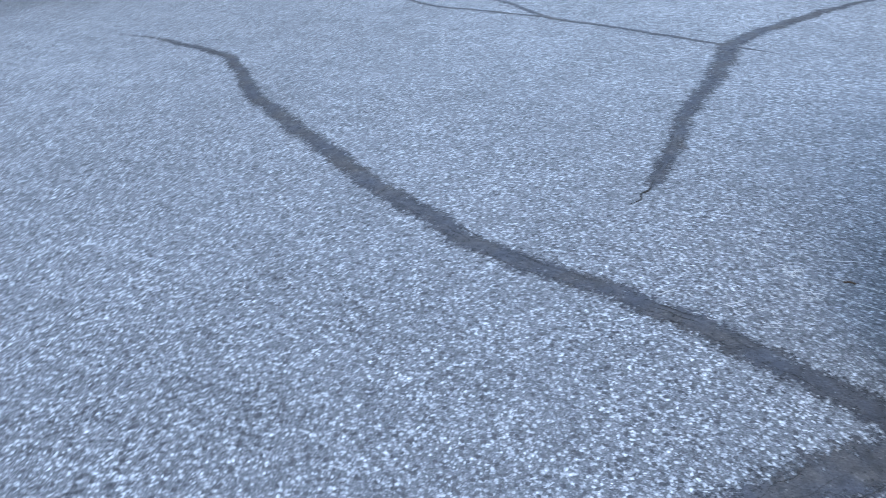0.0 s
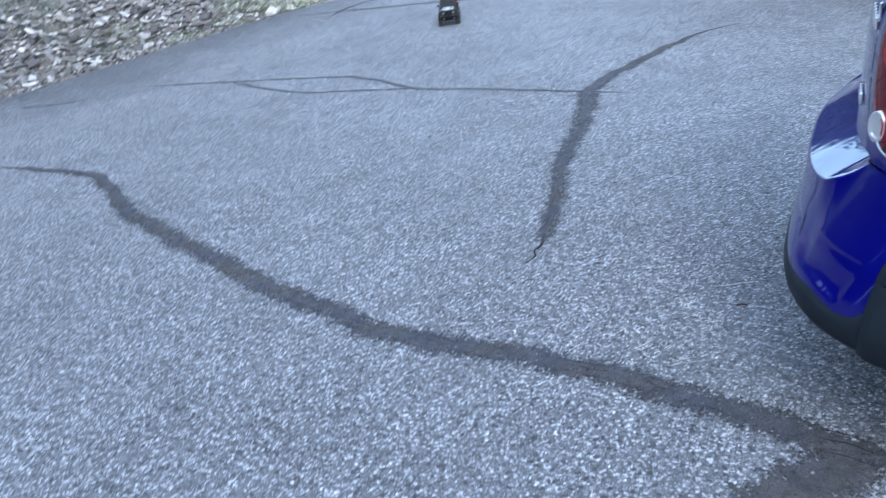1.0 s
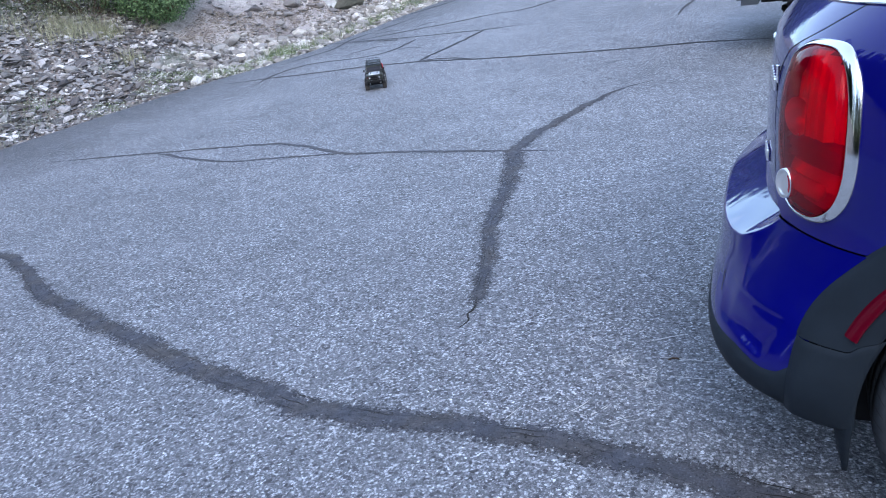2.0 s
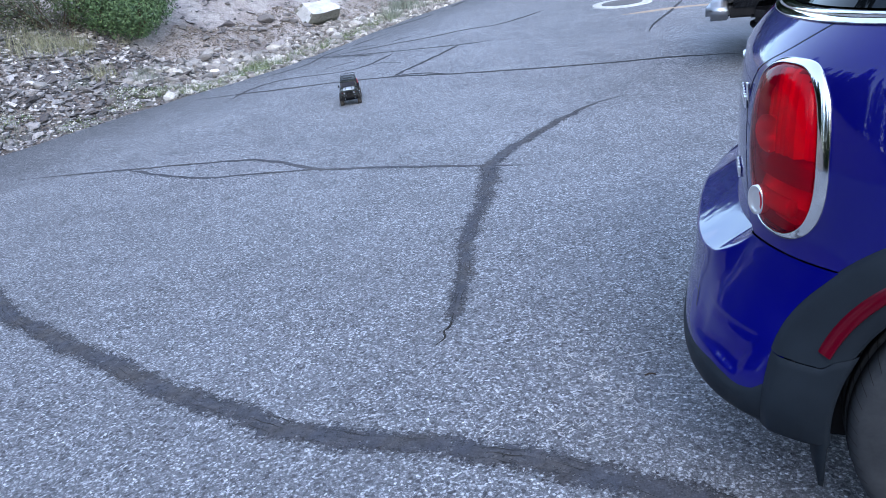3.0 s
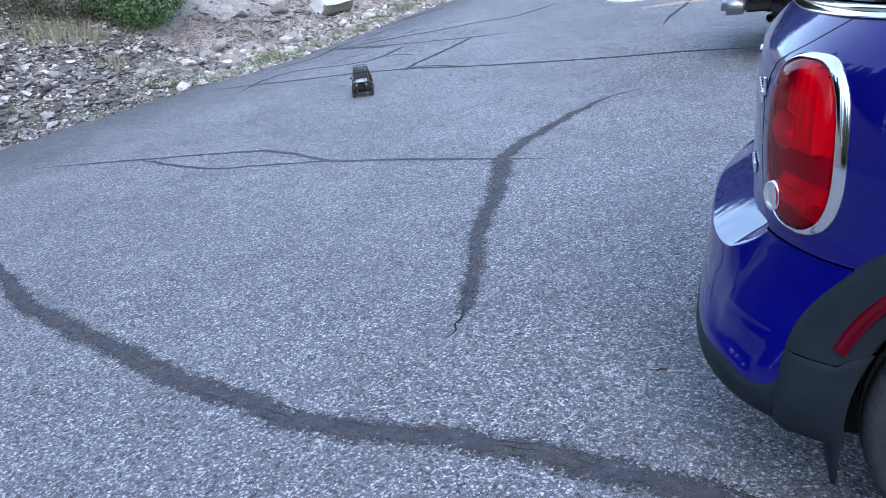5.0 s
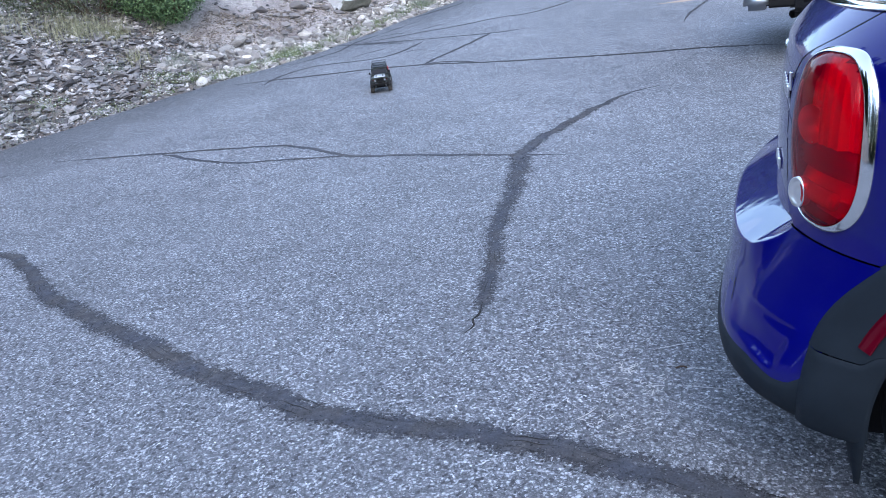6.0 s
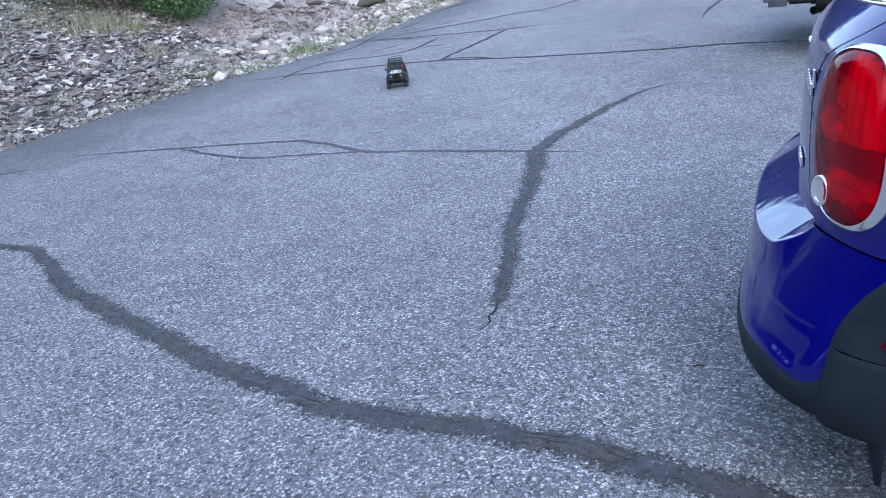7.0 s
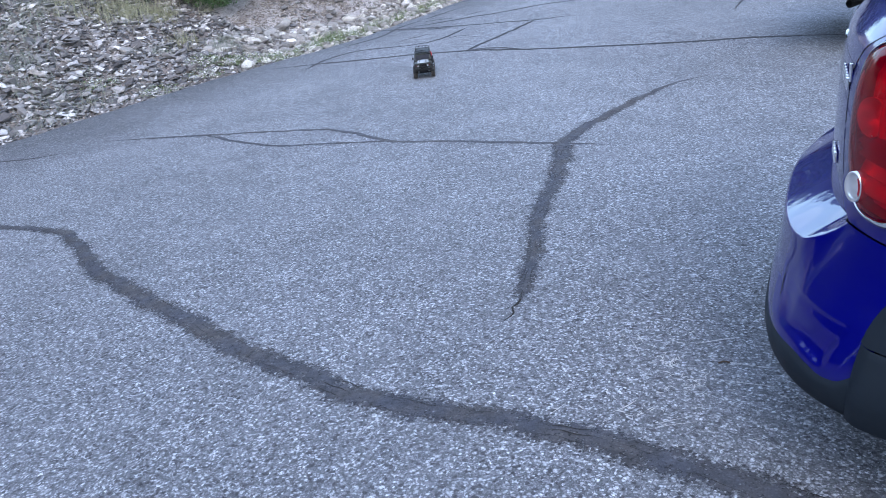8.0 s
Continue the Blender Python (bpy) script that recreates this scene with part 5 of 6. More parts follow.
# ---- conifers that stand behind the viewer and show in the car's paint ----
def conifer_crown(seed, tall, wide):
    r = random.Random(seed)
    verts, faces = [], []
    for i in range(int(tall * 26)):
        f = (i / (tall * 26)) ** 0.9
        z, reach = 0.6 + (tall - 0.6) * f, wide * (1 - f) ** 0.85 * r.uniform(0.6, 1.12) + 0.08
        turn = r.uniform(0, 6.3)
        way = Vector((math.cos(turn), math.sin(turn), 0))
        side = Vector((-way.y, way.x, 0))
        for k in range(max(4, int(reach * 14))):
            d = reach * (k + r.random()) / max(4, int(reach * 14))
            p = Vector((0, 0, z)) + way * d + Vector((0, 0, -0.28 * d + 0.1 * d * d / reach + r.gauss(0, 0.04))) + side * r.gauss(0, 0.16 * (1.1 - d / reach))
            s, n = r.uniform(0.22, 0.46), len(verts)
            q = (way * r.uniform(0.3, 1) + side * r.uniform(-1, 1)).normalized()
            verts += [p, p + q * s + Vector((0, 0, r.uniform(-0.1, 0.03))), p + q * s * 0.6 + q.cross(Vector((0, 0, 1))) * s * 0.30 + Vector((0, 0, 0.03)), p + q * s * 0.6 - q.cross(Vector((0, 0, 1))) * s * 0.30 - Vector((0, 0, 0.02))]
            faces += [(n, n + 1, n + 2), (n, n + 3, n + 1)]
    return verts, faces


def conifers():
    kinds = []
    for seed, tall, wide in ((1, 7.5, 1.7), (2, 10.5, 2.0), (3, 6.0, 1.7)):
        tree = new("conifer")
        stems("trunk", [(0, 0, -0.3)], [(0, 0, tall * 0.97)], 0.16, BARK, tree)
        verts, faces = conifer_crown(seed, tall, wide)
        sheet("crown", verts, faces, NEEDLE, tree)
        kinds.append(tagged(tree, "dark green conifer standing beyond the asphalt", "tree", "conifers round the lot"))
    r = random.Random(4)
    spots = [(-8.2, -12.6, 1), (-10.5, -10.8, 0), (-14.5, -6.0, 2)]
    for k in range(84):
        turn, far = radians(140 + 165 * (k + r.random()) / 84), r.uniform(14.5, 26)
        # the row is set further off to the west, letting sky into the paint
        far *= 1.6 if radians(268) < turn < radians(290) else 1
        spots.append((far * math.sin(turn), far * math.cos(turn), (1, 0, 1, 2)[k % 4]))
    # more added out of view, on the bank and up the road, to shape reflections
    for first, last, n, near, far in ((-64, -2, 80, 19, 28), (-2, 23, 26, 95, 120), (24, 54, 26, 21, 28)):
        for k in range(n):
            turn, reach = radians(first + (last - first) * (k + r.random()) / n), r.uniform(near, far)
            spots.append((reach * math.sin(turn), reach * math.cos(turn), (2, 0, 2, 1)[k % 4]))
    used = set()
    for k, (x, y, kind) in enumerate(spots):
        z = bank_height(x, y)
        m = pose(x, y, z, 0, 0, k * 47)
        if kind in used:
            copy_thing(kinds[kind], m)
        else:
            used.add(kind)
            kinds[kind].matrix_world = m


conifers()

# ---- the radio-controlled model off-roader ----
GREY_BODY = plastic_material("dark_grey_model_paint", (0.042, 0.050, 0.048), 0.32)
MODEL_BLACK = plastic_material("black_model_plastic", (0.012, 0.012, 0.013), 0.5)
MODEL_SILVER = plastic_material("silver_grey_model_paint", (0.42, 0.46, 0.50), 0.4)
MODEL_RED = plastic_material("bright_red_plastic", (0.55, 0.010, 0.020), 0.35)
MODEL_GLASS = material("model_window", 0.3, 0.0, (0.018, 0.022, 0.032), 0.0, 0.06)
DUSTY_TYRE = rubber_material("dusty_tyre", (0.030, 0.028, 0.027), (0.13, 0.118, 0.105))
RACK = plastic_material("black_rack_rod", (0.010, 0.010, 0.011), 0.4)


def block(name, x, y, z, mat, parent, bevel=0.003, label="", taper=None, smooth=False):
    """A bevelled block between pairs of x, y and z; taper moves the top corners: rear, front, sides."""
    bm = bmesh.new()
    bmesh.ops.create_cube(bm, size=1)
    for v in bm.verts:
        top = v.co.z > 0
        px, py, pz = (x[0] if v.co.x < 0 else x[1]), (y[0] if v.co.y < 0 else y[1]), (z[1] if top else z[0])
        if taper and top:
            px += taper[0] if v.co.x < 0 else -taper[1]
            py += taper[2] if v.co.y < 0 else -taper[2]
        v.co = (px, py, pz)
    if bevel:
        bmesh.ops.bevel(bm, geom=bm.edges[:], offset=bevel, segments=2, affect="EDGES", clamp_overlap=True)
    return part(name, bm, mat, parent, label, smooth)


def rod(name, points, radius, mat, parent, label="", closed=False):
    """A bent round rod through the points."""
    curve = bpy.data.curves.new(name, "CURVE")
    curve.dimensions, curve.bevel_depth, curve.bevel_resolution = "3D", radius, 1
    line = curve.splines.new("POLY")
    line.points.add(len(points) - 1)
    for p, q in zip(line.points, points):
        p.co = (*q, 1)
    line.use_cyclic_u = closed
    ob = new(name, curve)
    me = bpy.data.meshes.new_from_object(ob)
    bpy.data.objects.remove(ob)
    bpy.data.curves.remove(curve)
    return part_of(name, me, mat, parent, label)


def model_wheel(parent, x, y, z, side, name="wheel", spin=(0, 0)):
    """A knobbly tyre on a black steel-look rim; the axle lies along the local y."""
    hub = new(name)
    hub.parent = parent
    prof = [(0.030, -0.020), (0.042, -0.023), (0.052, -0.023), (0.056, -0.018), (0.0562, 0.0), (0.056, 0.018), (0.052, 0.023), (0.042, 0.023), (0.030, 0.020)]
    verts, faces = lathe(prof, 48, (0, 0, 0), 1)
    tyre = sheet("tyre", verts, [f[::-1] for f in faces], DUSTY_TYRE, hub, "dusty knobbly rubber tyre", True)
    bm = bmesh.new()
    for i in range(26):
        for o, shift in ((-0.0165, 0.0), (-0.0055, 0.5), (0.0055, 0.0), (0.0165, 0.5)):
            m = Matrix.Rotation(2 * math.pi * (i + shift) / 26, 4, "Y") @ Matrix.Translation((0.0570, o, 0))
            bmesh.ops.create_cube(bm, size=1, matrix=m @ Matrix.Diagonal((0.0060, 0.0095, 0.0085, 1)))
    part("tread", bm, DUSTY_TYRE, tyre)
    verts, faces = lathe([(0.0305, 0.0205), (0.029, 0.022), (0.027, 0.019), (0.025, 0.010), (0.008, 0.012), (0.007, 0.018), (0.0005, 0.018)], 32, (0, 0, 0), side)
    sheet("rim", verts, [f[::-1] for f in faces], MODEL_BLACK, hub, "black wheel rim", True)
    bm = bmesh.new()
    for i in range(8):
        m = Matrix.Rotation(2 * math.pi * i / 8, 4, "Y") @ Matrix.Translation((0.017, side * 0.0135, 0))
        bmesh.ops.create_cube(bm, size=1, matrix=m @ Matrix.Diagonal((0.019, 0.006, 0.005, 1)))
    part("rim_star", bm, MODEL_SILVER if name == "none" else MODEL_BLACK, hub)
    hub.matrix_local = Matrix.Translation((x, y, z)) @ Matrix.Rotation(spin[1], 4, "Z") @ Matrix.Rotation(spin[0], 4, "Y")
    return hub


def model_truck():
    car = new("model_off_roader")
    tagged(car, "small dark grey radio-controlled off-road truck with roof rack", "toy car")
    h = 0.093  # half width of the body
    for x in (-0.162, 0.162):
        for s in (-1, 1):
            model_wheel(car, x, s * 0.1015, 0.0605, s)
        rod("axle", [(x, -0.09, 0.0605), (x, 0.09, 0.0605)], 0.009, MODEL_BLACK, car)
    block("chassis", (-0.23, 0.235), (-0.035, 0.035), (0.075, 0.105), MODEL_BLACK, car)
    for s in (-1, 1):
        for x in (-0.162, 0.162):
            rod("shock", [(x + 0.02, s * 0.06, 0.065), (x - 0.005, s * 0.055, 0.14)], 0.006, MODEL_SILVER, car)
        block("side_step", (-0.09, 0.09), (s * 0.098 - 0.008, s * 0.098 + 0.008), (0.083, 0.091), MODEL_BLACK, car)
    # tub between the arches, waist, cabin
    block("rear_tub", (-0.258, -0.228), (-h, h), (0.100, 0.192), GREY_BODY, car, 0.004)
    block("tub", (-0.102, 0.100), (-h, h), (0.094, 0.192), GREY_BODY, car, 0.004)
    block("waist", (-0.256, 0.106), (-h, h), (0.152, 0.192), GREY_BODY, car, 0.004)
    block("cabin", (-0.254, 0.098), (-h + 0.002, h - 0.002), (0.19, 0.248), GREY_BODY, car, 0.005, taper=(0.010, 0.026, 0.010))
    block("roof", (-0.248, 0.078), (-h + 0.008, h - 0.008), (0.246, 0.256), GREY_BODY, car, 0.004)
    for s in (-1, 1):
        for x0, x1 in ((-0.235, -0.185), (-0.180, -0.120), (-0.098, -0.030), (-0.014, 0.058)):
            win = block("side_window", (x0, x1), (s * (h - 0.0035) - 0.002, s * (h - 0.0035) + 0.002), (0.198, 0.236), MODEL_GLASS, car, 0.001)
            for v in win.data.vertices:
                v.co.y -= s * (v.co.z - 0.198) * 0.17
        rod("door_seam", [(-0.022, s * (h + 0.0005), 0.10), (-0.022, s * (h + 0.0005), 0.19), (-0.022, s * (h - 0.008), 0.24)], 0.0012, MODEL_BLACK, car)
        rod("door_seam", [(-0.106, s * (h + 0.0005), 0.115), (-0.106, s * (h + 0.0005), 0.19), (-0.106, s * (h - 0.008), 0.24)], 0.0012, MODEL_BLACK, car)
        block("door_handle", (-0.012, 0.004), (s * h - 0.003, s * h + 0.003), (0.176, 0.181), MODEL_BLACK, car, 0.001)
        # flared arches
        for xc, name in ((-0.162, "rear_flare"), (0.162, "front_flare")):
            rows = []
            for a in spread(radians(5), radians(175), 22):
                rows.append([(xc + r * math.cos(a), y, 0.066 + r * 0.98 * math.sin(a)) for r, y in ((0.084, 0.088), (0.084, 0.113), (0.080, 0.119), (0.074, 0.119), (0.072, 0.113), (0.072, 0.075))])
            verts = [(x, s * y, z) for row in rows for x, y, z in row]
            faces = grid_faces(22, 6)
            sheet(name, verts, faces if s > 0 else [f[::-1] for f in faces], MODEL_BLACK, car, "black riveted wheel flare", False)
            for a in spread(radians(30), radians(150), 6):
                block("rivet", (xc + 0.079 * math.cos(a) - 0.0025, xc + 0.079 * math.cos(a) + 0.0025), (s * 0.119 - 0.003, s * 0.119 + 0.002), (0.066 + 0.079 * math.sin(a) - 0.0025, 0.066 + 0.079 * math.sin(a) + 0.0025), MODEL_SILVER, car, 0)
    # bonnet, wings, front
    block("front_wing_panel", (0.098, 0.238), (-h - 0.004, h + 0.004), (0.150, 0.178), GREY_BODY, car, 0.006)
    block("bonnet", (0.096, 0.236), (-0.066, 0.066), (0.174, 0.190), MODEL_SILVER, car, 0.006, "pale silvery bonnet panel", taper=(0.0, 0.010, 0.006))
    for s in (-1, 1):
        block("bonnet_rib", (0.11, 0.225), (s * 0.038 - 0.006, s * 0.038 + 0.006), (0.188, 0.194), GREY_BODY, car, 0.002)
    block("front_panel", (0.226, 0.242), (-h, h), (0.120, 0.172), GREY_BODY, car, 0.004)
    grille = block("grille", (0.240, 0.246), (-0.036, 0.036), (0.130, 0.168), MODEL_BLACK, car, 0.002)
    for k in range(5):
        block("grille_bar", (0.245, 0.249), (-0.034, 0.034), (0.133 + k * 0.0075, 0.1355 + k * 0.0075), RACK, grille, 0)
    for s in (-1, 1):
        for r, y, z, mat, name in ((0.0125, 0.055, 0.150, CHROME, "headlight"), (0.0065, 0.078, 0.156, MARKER, "indicator")):
            bm = bmesh.new()
            bmesh.ops.create_cone(bm, cap_ends=True, segments=24, radius1=r, radius2=r * 0.75, depth=0.010, matrix=Matrix.Translation((0.246, s * y, z)) @ Matrix.Rotation(math.pi / 2, 4, "Y"))
            part(name, bm, mat, car)
        block("wing_mirror", (0.084, 0.092), (s * 0.114 - 0.009, s * 0.114 + 0.009), (0.196, 0.222), MODEL_BLACK, car, 0.003)
        rod("mirror_arm", [(0.088, s * h, 0.192), (0.088, s * 0.112, 0.200)], 0.002, MODEL_BLACK, car)
    front = block("front_bumper", (0.250, 0.276), (-0.098, 0.098), (0.098, 0.120), MODEL_BLACK, car, 0.004)
    rod("bull_bar", [(0.268, -0.05, 0.118), (0.272, -0.045, 0.146), (0.272, 0.045, 0.146), (0.268, 0.05, 0.118)], 0.0035, MODEL_BLACK, front)
    block("winch", (0.244, 0.262), (-0.028, 0.028), (0.118, 0.134), MODEL_BLACK, car, 0.003)
    block("skid_plate", (0.21, 0.25), (-0.05, 0.05), (0.080, 0.100), MODEL_BLACK, car, 0.003)
    # sloping windscreen with wipers
    sheet("windscreen", [(0.0985, -0.083, 0.195), (0.0985, 0.083, 0.195), (0.0775, 0.076, 0.243), (0.0775, -0.076, 0.243)], [(0, 1, 2, 3)], MODEL_GLASS, car, "dark windscreen")
    for y in (-0.045, 0.02):
        rod("wiper", [(0.1005, y, 0.194), (0.0925, y + 0.035, 0.212)], 0.0015, MODEL_BLACK, car)
    rod("snorkel", [(0.12, 0.098, 0.17), (0.105, 0.099, 0.195), (0.082, 0.094, 0.255)], 0.006, MODEL_BLACK, car)
    # rear: window, lamps, red can, red jack, spare wheel
    sheet("rear_window", [(-0.2545, 0.070, 0.197), (-0.2545, -0.070, 0.197), (-0.2465, -0.066, 0.238), (-0.2465, 0.066, 0.238)], [(0, 1, 2, 3)], MODEL_GLASS, car, "dark rear window")
    model_wheel(car, -0.288, -0.012, 0.160, 1, "spare_wheel", (0, math.pi / 2))
    block("spare_mount", (-0.27, -0.255), (-0.03, 0.01), (0.14, 0.18), MODEL_BLACK, car, 0.003)
    can = block("fuel_can", (-0.292, -0.262), (0.062, 0.100), (0.140, 0.200), MODEL_RED, car, 0.005, "bright red fuel can")
    rod("can_handle", [(-0.277, 0.070, 0.199), (-0.277, 0.073, 0.208), (-0.277, 0.089, 0.208), (-0.277, 0.092, 0.199)], 0.003, MODEL_RED, can)
    jack = rod("jack", [(-0.266, -0.084, 0.110), (-0.262, -0.084, 0.222)], 0.006, MODEL_RED, car, "tall red jack")
    block("jack_base", (-0.275, -0.255), (-0.094, -0.074), (0.104, 0.116), MODEL_RED, jack, 0.002)
    block("rear_bumper", (-0.278, -0.256), (-0.096, 0.096), (0.094, 0.114), MODEL_BLACK, car, 0.004)
    for s in (-1, 1):
        for k, z in enumerate((0.135, 0.152, 0.168)):
            block("tail_light", (-0.262, -0.256), (s * 0.083 - 0.006, s * 0.083 + 0.006), (z - 0.005, z + 0.005), MARKER, car, 0.002)
    # roof rack
    rack = new("roof_rack")
    rack.parent = car
    tagged(rack, "black tubular roof rack")
    x0, x1, w = -0.245, 0.060, 0.082
    for z, r in ((0.265, 0.0022), (0.286, 0.0026)):
        rod("rail", [(x0, -w, z), (x1, -w, z), (x1, w, z), (x0, w, z)], r, RACK, rack, closed=True)
    for x in (x0, -0.17, -0.09, -0.015, x1):
        for y in (-w, w):
            rod("post", [(x, y * 0.97, 0.255), (x, y, 0.286)], 0.002, RACK, rack)
    for y in (-0.04, 0.0, 0.04):
        for x in (x0, x1):
            rod("post", [(x, y, 0.264), (x, y, 0.286)], 0.0018, RACK, rack)
    for k in range(15):
        x = x0 + (x1 - x0) * (k + 0.5) / 15
        block("slat", (x - 0.0055, x + 0.0055), (-w + 0.001, w - 0.001), (0.2635, 0.2665), RACK, rack, 0)
    block("centre_panel", (-0.165, -0.055), (-0.048, 0.048), (0.267, 0.270), MODEL_BLACK, rack, 0.001)
    for s in (-1, 1):
        rod("cage_rod", [(-0.25, s * 0.088, 0.252), (0.07, s * 0.088, 0.252), (0.112, s * 0.094, 0.196), (0.13, s * 0.094, 0.186)], 0.0028, RACK, car)
        rod("cage_rod", [(-0.105, s * 0.089, 0.253), (-0.105, s * 0.096, 0.19), (-0.105, s * 0.098, 0.10)], 0.0025, RACK, car)
    # rest on the climbing road
    x, y, turn = 1.765, 8.29, 193.0
    f = Vector((math.sin(radians(turn)), math.cos(radians(turn))))
    za, zb = road_height(x + f.x * 0.162, y + f.y * 0.162), road_height(x - f.x * 0.162, y - f.y * 0.162)
    l = Vector((-f.y, f.x))
    lean = road_height(x + l.x * 0.1, y + l.y * 0.1) - road_height(x - l.x * 0.1, y - l.y * 0.1)
    bump = 0.010 * noise.noise((x * 0.9, y * 0.9, 0))
    car.matrix_world = pose(x, y, (za + zb) / 2 + bump, 0, 0, 90 - turn) @ Matrix.Rotation(-math.atan2(za - zb, 0.324), 4, "Y") @ Matrix.Rotation(math.atan2(lean, 0.2), 4, "X") @ Matrix.Diagonal((0.94, 0.94, 0.94, 1))


model_truck()

# ---- the black pickup parked further up ----
def pickup():
    car = new("pickup_truck")
    tagged(car, "black pickup truck with a silver rear bumper, parked", "pickup truck")
    h = 0.95
    block("bed", (0.10, 1.75), (-h, h), (0.62, 1.12), BLACK_PAINT, car, 0.05, smooth=True)
    block("rocker", (0.30, 4.9), (-h + 0.04, h - 0.04), (0.48, 0.66), BLACK_PAINT, car, 0.04)
    block("cab", (1.78, 4.15), (-h, h), (0.60, 1.15), BLACK_PAINT, car, 0.05)
    block("cab_roof", (1.85, 3.85), (-h + 0.06, h - 0.06), (1.13, 1.80), BLACK_PAINT, car, 0.06, taper=(0.15, 0.55, 0.13))
    block("bonnet", (4.1, 5.3), (-h + 0.02, h - 0.02), (0.58, 1.14), BLACK_PAINT, car, 0.08)
    for s in (-1, 1):
        block("side_window", (2.05, 3.3), (s * (h - 0.10) - 0.02, s * (h - 0.10) + 0.02), (1.2, 1.66), DARK_GLASS, car, 0.01)
        for x in (1.05, 4.45):
            verts, faces = lathe([(0.22, -0.12), (0.33, -0.125), (0.375, -0.10), (0.385, 0.0), (0.375, 0.10), (0.33, 0.125), (0.22, 0.12), (0.21, 0.06), (0.03, 0.07)], 48, (x, s * 0.80, 0.385), s)
            wheel = new("wheel")
            wheel.parent = car
            sheet("tyre", verts, faces, TYRE, wheel, smooth=True)
            verts, faces = lathe([(0.22, 0.118), (0.20, 0.09), (0.08, 0.10), (0.01, 0.10)], 32, (x, s * 0.80, 0.385), s)
            sheet("rim", verts, faces, ALLOY, wheel, smooth=True)
    bumper = block("rear_bumper", (-0.10, 0.14), (-h + 0.02, h - 0.02), (0.515, 0.685), SILVER, car, 0.045, "satin silver rear bumper", smooth=True)
    block("bumper_step", (-0.105, 0.1), (-0.45, 0.45), (0.680, 0.695), CLADDING, bumper, 0.006)
    block("under_bumper", (0.10, 0.55), (-h + 0.06, h - 0.06), (0.53, 0.65), LINER, car, 0.02)
    rod("exhaust_pipe", [(0.75, -0.66, 0.55), (0.50, -0.70, 0.50), (0.38, -0.76, 0.475), (0.32, -0.82, 0.455)], 0.04, LINER, car, "dark exhaust tip")
    for s in (-1, 1):
        block("tail_light", (0.085, 0.16), (s * 0.89 - 0.05, s * 0.89 + 0.05), (0.76, 1.05), MARKER, car, 0.015)
    x, y = 4.93 + 0.6561 * 0.93, 6.22 + 0.7547 * 0.93
    pitch = math.atan2(road_height(x + 0.79, y - 0.69) - road_height(x + 3.36, y - 2.92), 3.4)
    car.matrix_world = pose(x, y, road_height(x + 0.79, y - 0.69) - 0.06, 0, 0, 90 - 131) @ Matrix.Rotation(pitch, 4, "Y")


pickup()


# ---- small things on the asphalt ----
IRON = plastic_material("grey_iron", (0.13, 0.13, 0.135), 0.6)


def manhole():
    m = material("pale_concrete_collar", 0.85)
    surface(m, ramp(m, noise_tex(m, 9, 7, 0.7), [(0.3, (0.34, 0.35, 0.35)), (0.6, (0.55, 0.56, 0.56)), (0.8, (0.66, 0.67, 0.67))]), None, noise_tex(m, 50, 5), 0.4, 0.004)
    x, y = 7.19, 11.52
    ob = new("manhole")
    verts = []
    for i in range(64):
        a = 2 * math.pi * i / 64
        wob = 1 + 0.05 * noise.noise((math.cos(a) * 2, math.sin(a) * 2, 5))
        for r, z in ((0.50, -0.02), (0.49, 0.008), (0.47, 0.010), (0.345, 0.010), (0.34, -0.02)):
            verts.append((r * wob * math.cos(a), r * wob * math.sin(a), z))
    sheet("collar", verts, [f[::-1] for f in grid_faces(64, 5, True)], m, ob, "pale concrete collar")
    bm = bmesh.new()
    bmesh.ops.create_cone(bm, cap_ends=True, segments=48, radius1=0.335, radius2=0.332, depth=0.03, matrix=Matrix.Translation((0, 0, -0.003)))
    part("cover", bm, IRON, ob, "grey iron cover")
    s = 0.05
    gx, gy = (road_height(x + s, y) - road_height(x - s, y)) / (2 * s), (road_height(x, y + s) - road_height(x, y - s)) / (2 * s)
    n = Vector((-gx, -gy, 1)).normalized()
    ob.matrix_world = Matrix.Translation((x, y, road_height(x, y) + 0.012)) @ n.to_track_quat("Z", "Y").to_matrix().to_4x4()
    tagged(ob, "round manhole cover in a pale concrete collar", "manhole")


def ground_at(x, y):
    return road_height(x, y) + 0.010 * noise.noise((x * 0.9, y * 0.9, 0))


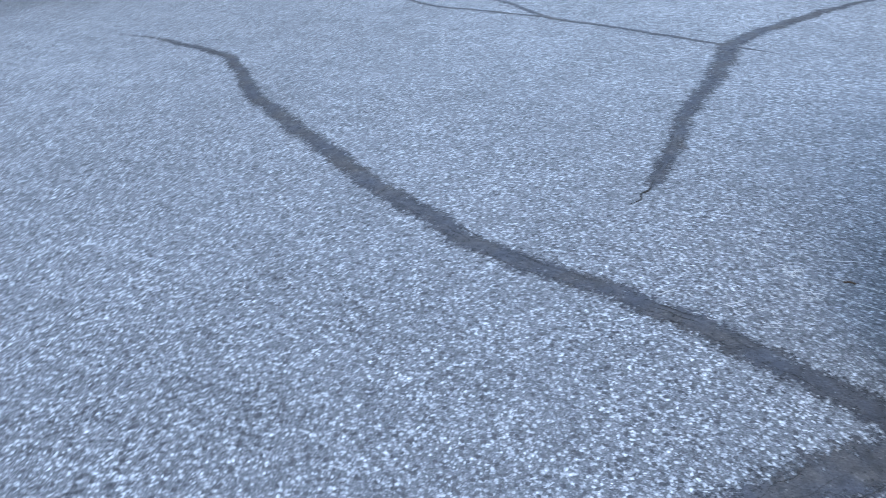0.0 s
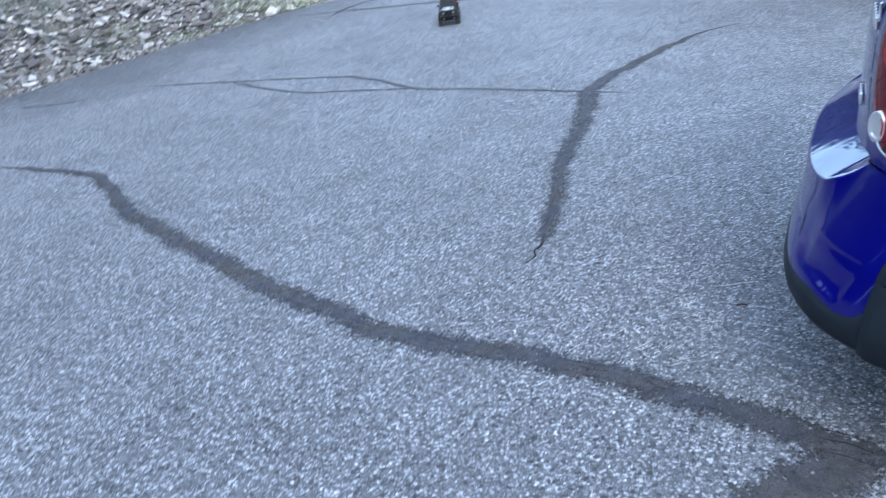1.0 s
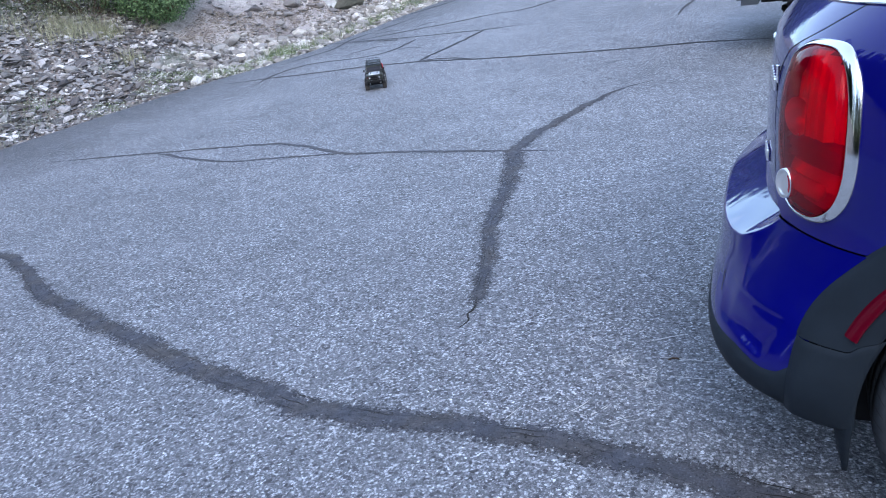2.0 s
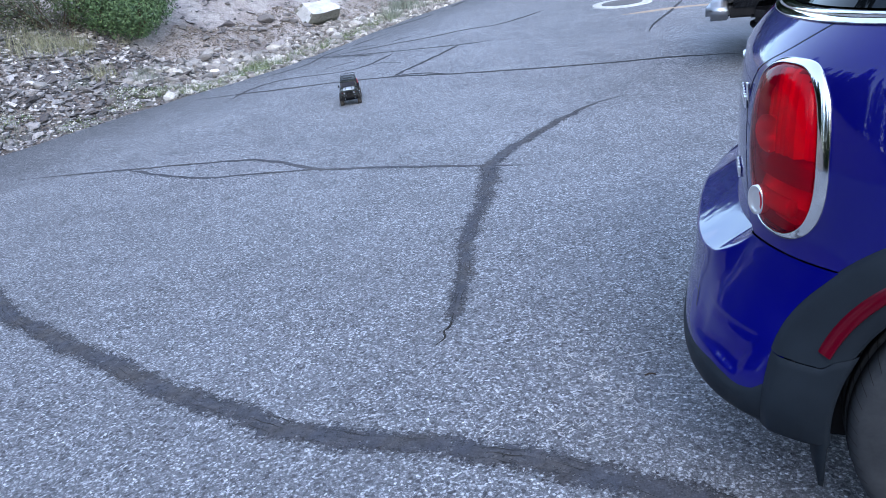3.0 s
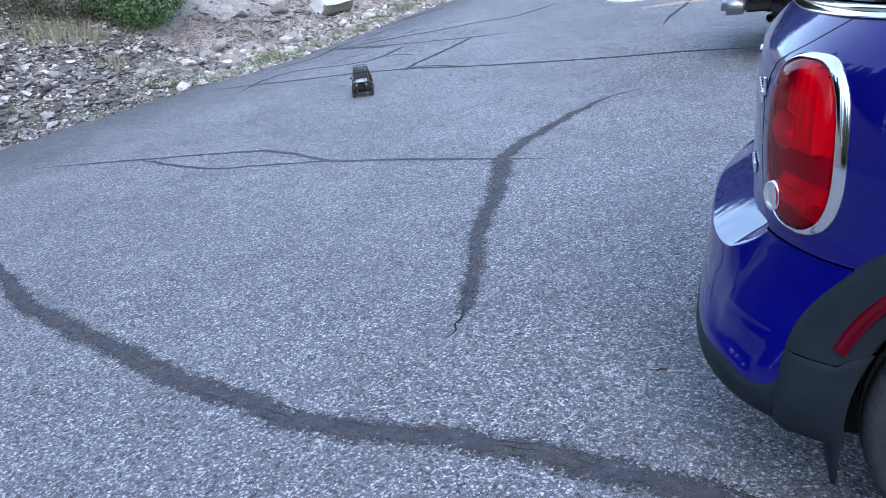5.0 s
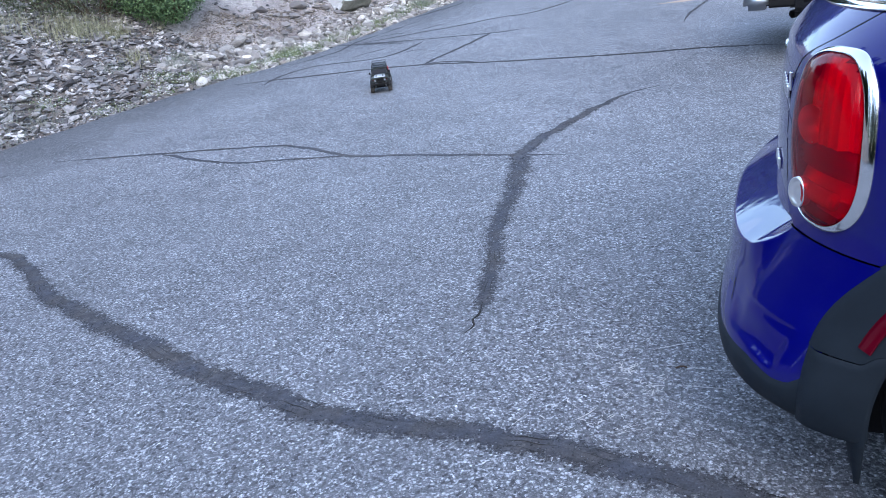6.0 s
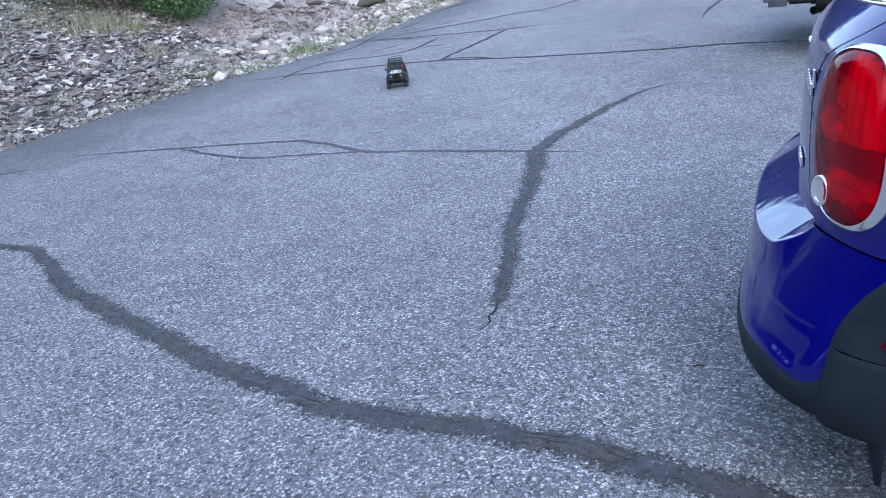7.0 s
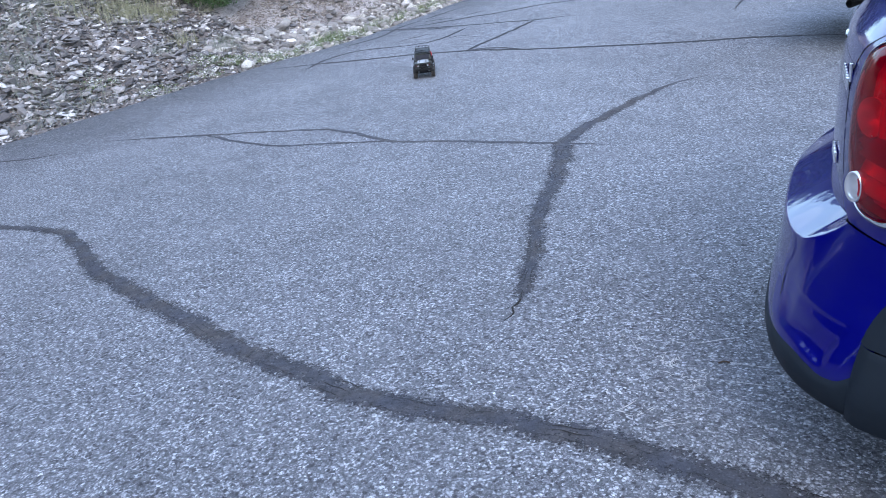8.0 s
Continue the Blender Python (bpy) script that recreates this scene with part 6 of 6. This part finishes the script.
def scratches():
    """Pale scrapes in the asphalt where metal dragged over it."""
    r = random.Random(5)
    verts, faces = [], []
    knots = [(1.27, 2.26, 16, 0.10), (1.34, 2.42, 14, 0.12), (1.10, 2.15, 14, 0.12), (1.45, 2.30, 10, 0.10), (1.0, 2.4, 10, 0.15), (1.25, 2.06, 22, 0.022), (1.25, 1.92, 20, 0.04), (1.31, 1.90, 14, 0.06), (1.20, 1.90, 8, 0.08), (1.04, 1.82, 14, 0.05), (1.12, 1.72, 8, 0.12), (0.9, 1.92, 8, 0.08), (1.42, 1.83, 8, 0.09), (1.5, 2.3, 5, 0.15), (1.2, 2.35, 5, 0.12), (1.9, 3.2, 6, 0.2)]
    drags = [(0.79, 1.93, 0.86, 1.97), (0.97, 1.87, 1.06, 1.90), (1.02, 1.765, 1.16, 1.745), (1.05, 1.775, 1.13, 1.775), (1.21, 2.24, 1.185, 2.12), (1.24, 2.26, 1.235, 2.20), (1.36, 2.02, 1.50, 1.90), (1.33, 1.90, 1.46, 1.80), (1.38, 2.12, 1.52, 2.10)]
    strokes = [((x0 + x1) / 2, (y0 + y1) / 2, math.atan2(y1 - y0, x1 - x0), math.hypot(x1 - x0, y1 - y0)) for x0, y0, x1, y1 in drags]
    for x, y, n, wide in knots:
        strokes += [(x + r.gauss(0, wide), y + r.gauss(0, wide), r.uniform(0, 3.15), r.uniform(0.008, 0.032)) for _ in range(n)]
    for px, py, turn, long in strokes:
        way = Vector((math.cos(turn), math.sin(turn)))
        side = Vector((-way.y, way.x)) * r.uniform(0.0009, 0.0024)
        bend, k = Vector((-way.y, way.x)) * r.gauss(0, 0.003), len(verts)
        for f in (-1, -0.3, 0.3, 1):
            p = Vector((px, py)) + way * long * f * 0.5 + bend * f * f
            e = side * (1 - 0.7 * f * f)
            for q in (p - e, p + e):
                verts.append((q.x, q.y, ground_at(q.x, q.y) + 0.0016))
        faces += [(k, k + 2, k + 3, k + 1), (k + 2, k + 4, k + 5, k + 3), (k + 4, k + 6, k + 7, k + 5)]
    m = material("pale_scrape", 0.8)
    surface(m, ramp(m, noise_tex(m, 90, 4, 0.7), [(0.3, (0.36, 0.36, 0.36)), (0.7, (0.70, 0.70, 0.69))]))
    tagged(sheet("scrape_marks", verts, faces, m), "fine pale scrape marks in the asphalt", "scrapes", kind="stuff")


def twig():
    x, y = 1.393, 1.979
    z = ground_at(x, y) + 0.004
    ob = rod("twig", [(x - 0.016, y + 0.004, z), (x - 0.003, y - 0.002, z + 0.005), (x + 0.010, y - 0.003, z + 0.002), (x + 0.017, y - 0.009, z)], 0.003, TWIG, None)
    tagged(ob, "short dark twig lying on asphalt", "twig")


def light_streak():
    """A pale streak of sunlight, painted as a thin strip over the asphalt."""
    m = material("sunlight_tone", 0.95)
    surface(m, ramp(m, noise_tex(m, 20, 6, 0.7), [(0.3, (0.30, 0.23, 0.17)), (0.7, (0.50, 0.40, 0.31))]))
    line = curve_points([(6.5, 10.45), (6.82, 10.35), (7.41, 10.18), (7.9, 9.75), (8.6, 9.1)], 0.04)
    verts = []
    for i, p in enumerate(line):
        f = i / (len(line) - 1)
        w = 0.085 * min(1, f * 6, (1 - f) * 6) * (1 + 0.5 * noise.noise((i * 0.2, 1, 1)))
        for e in (-w, 0, w):
            verts.append((p.x + e * 0.3, p.y + e, ground_at(p.x + e * 0.3, p.y + e) + (0.006 if e == 0 else 0.0015)))
    tagged(sheet("sunlit_streak", verts, grid_faces(len(line), 3), m, smooth=True), "pale streak of sunlight painted across the asphalt", "sand", kind="stuff")


manhole()
light_streak()
scratches()
twig()
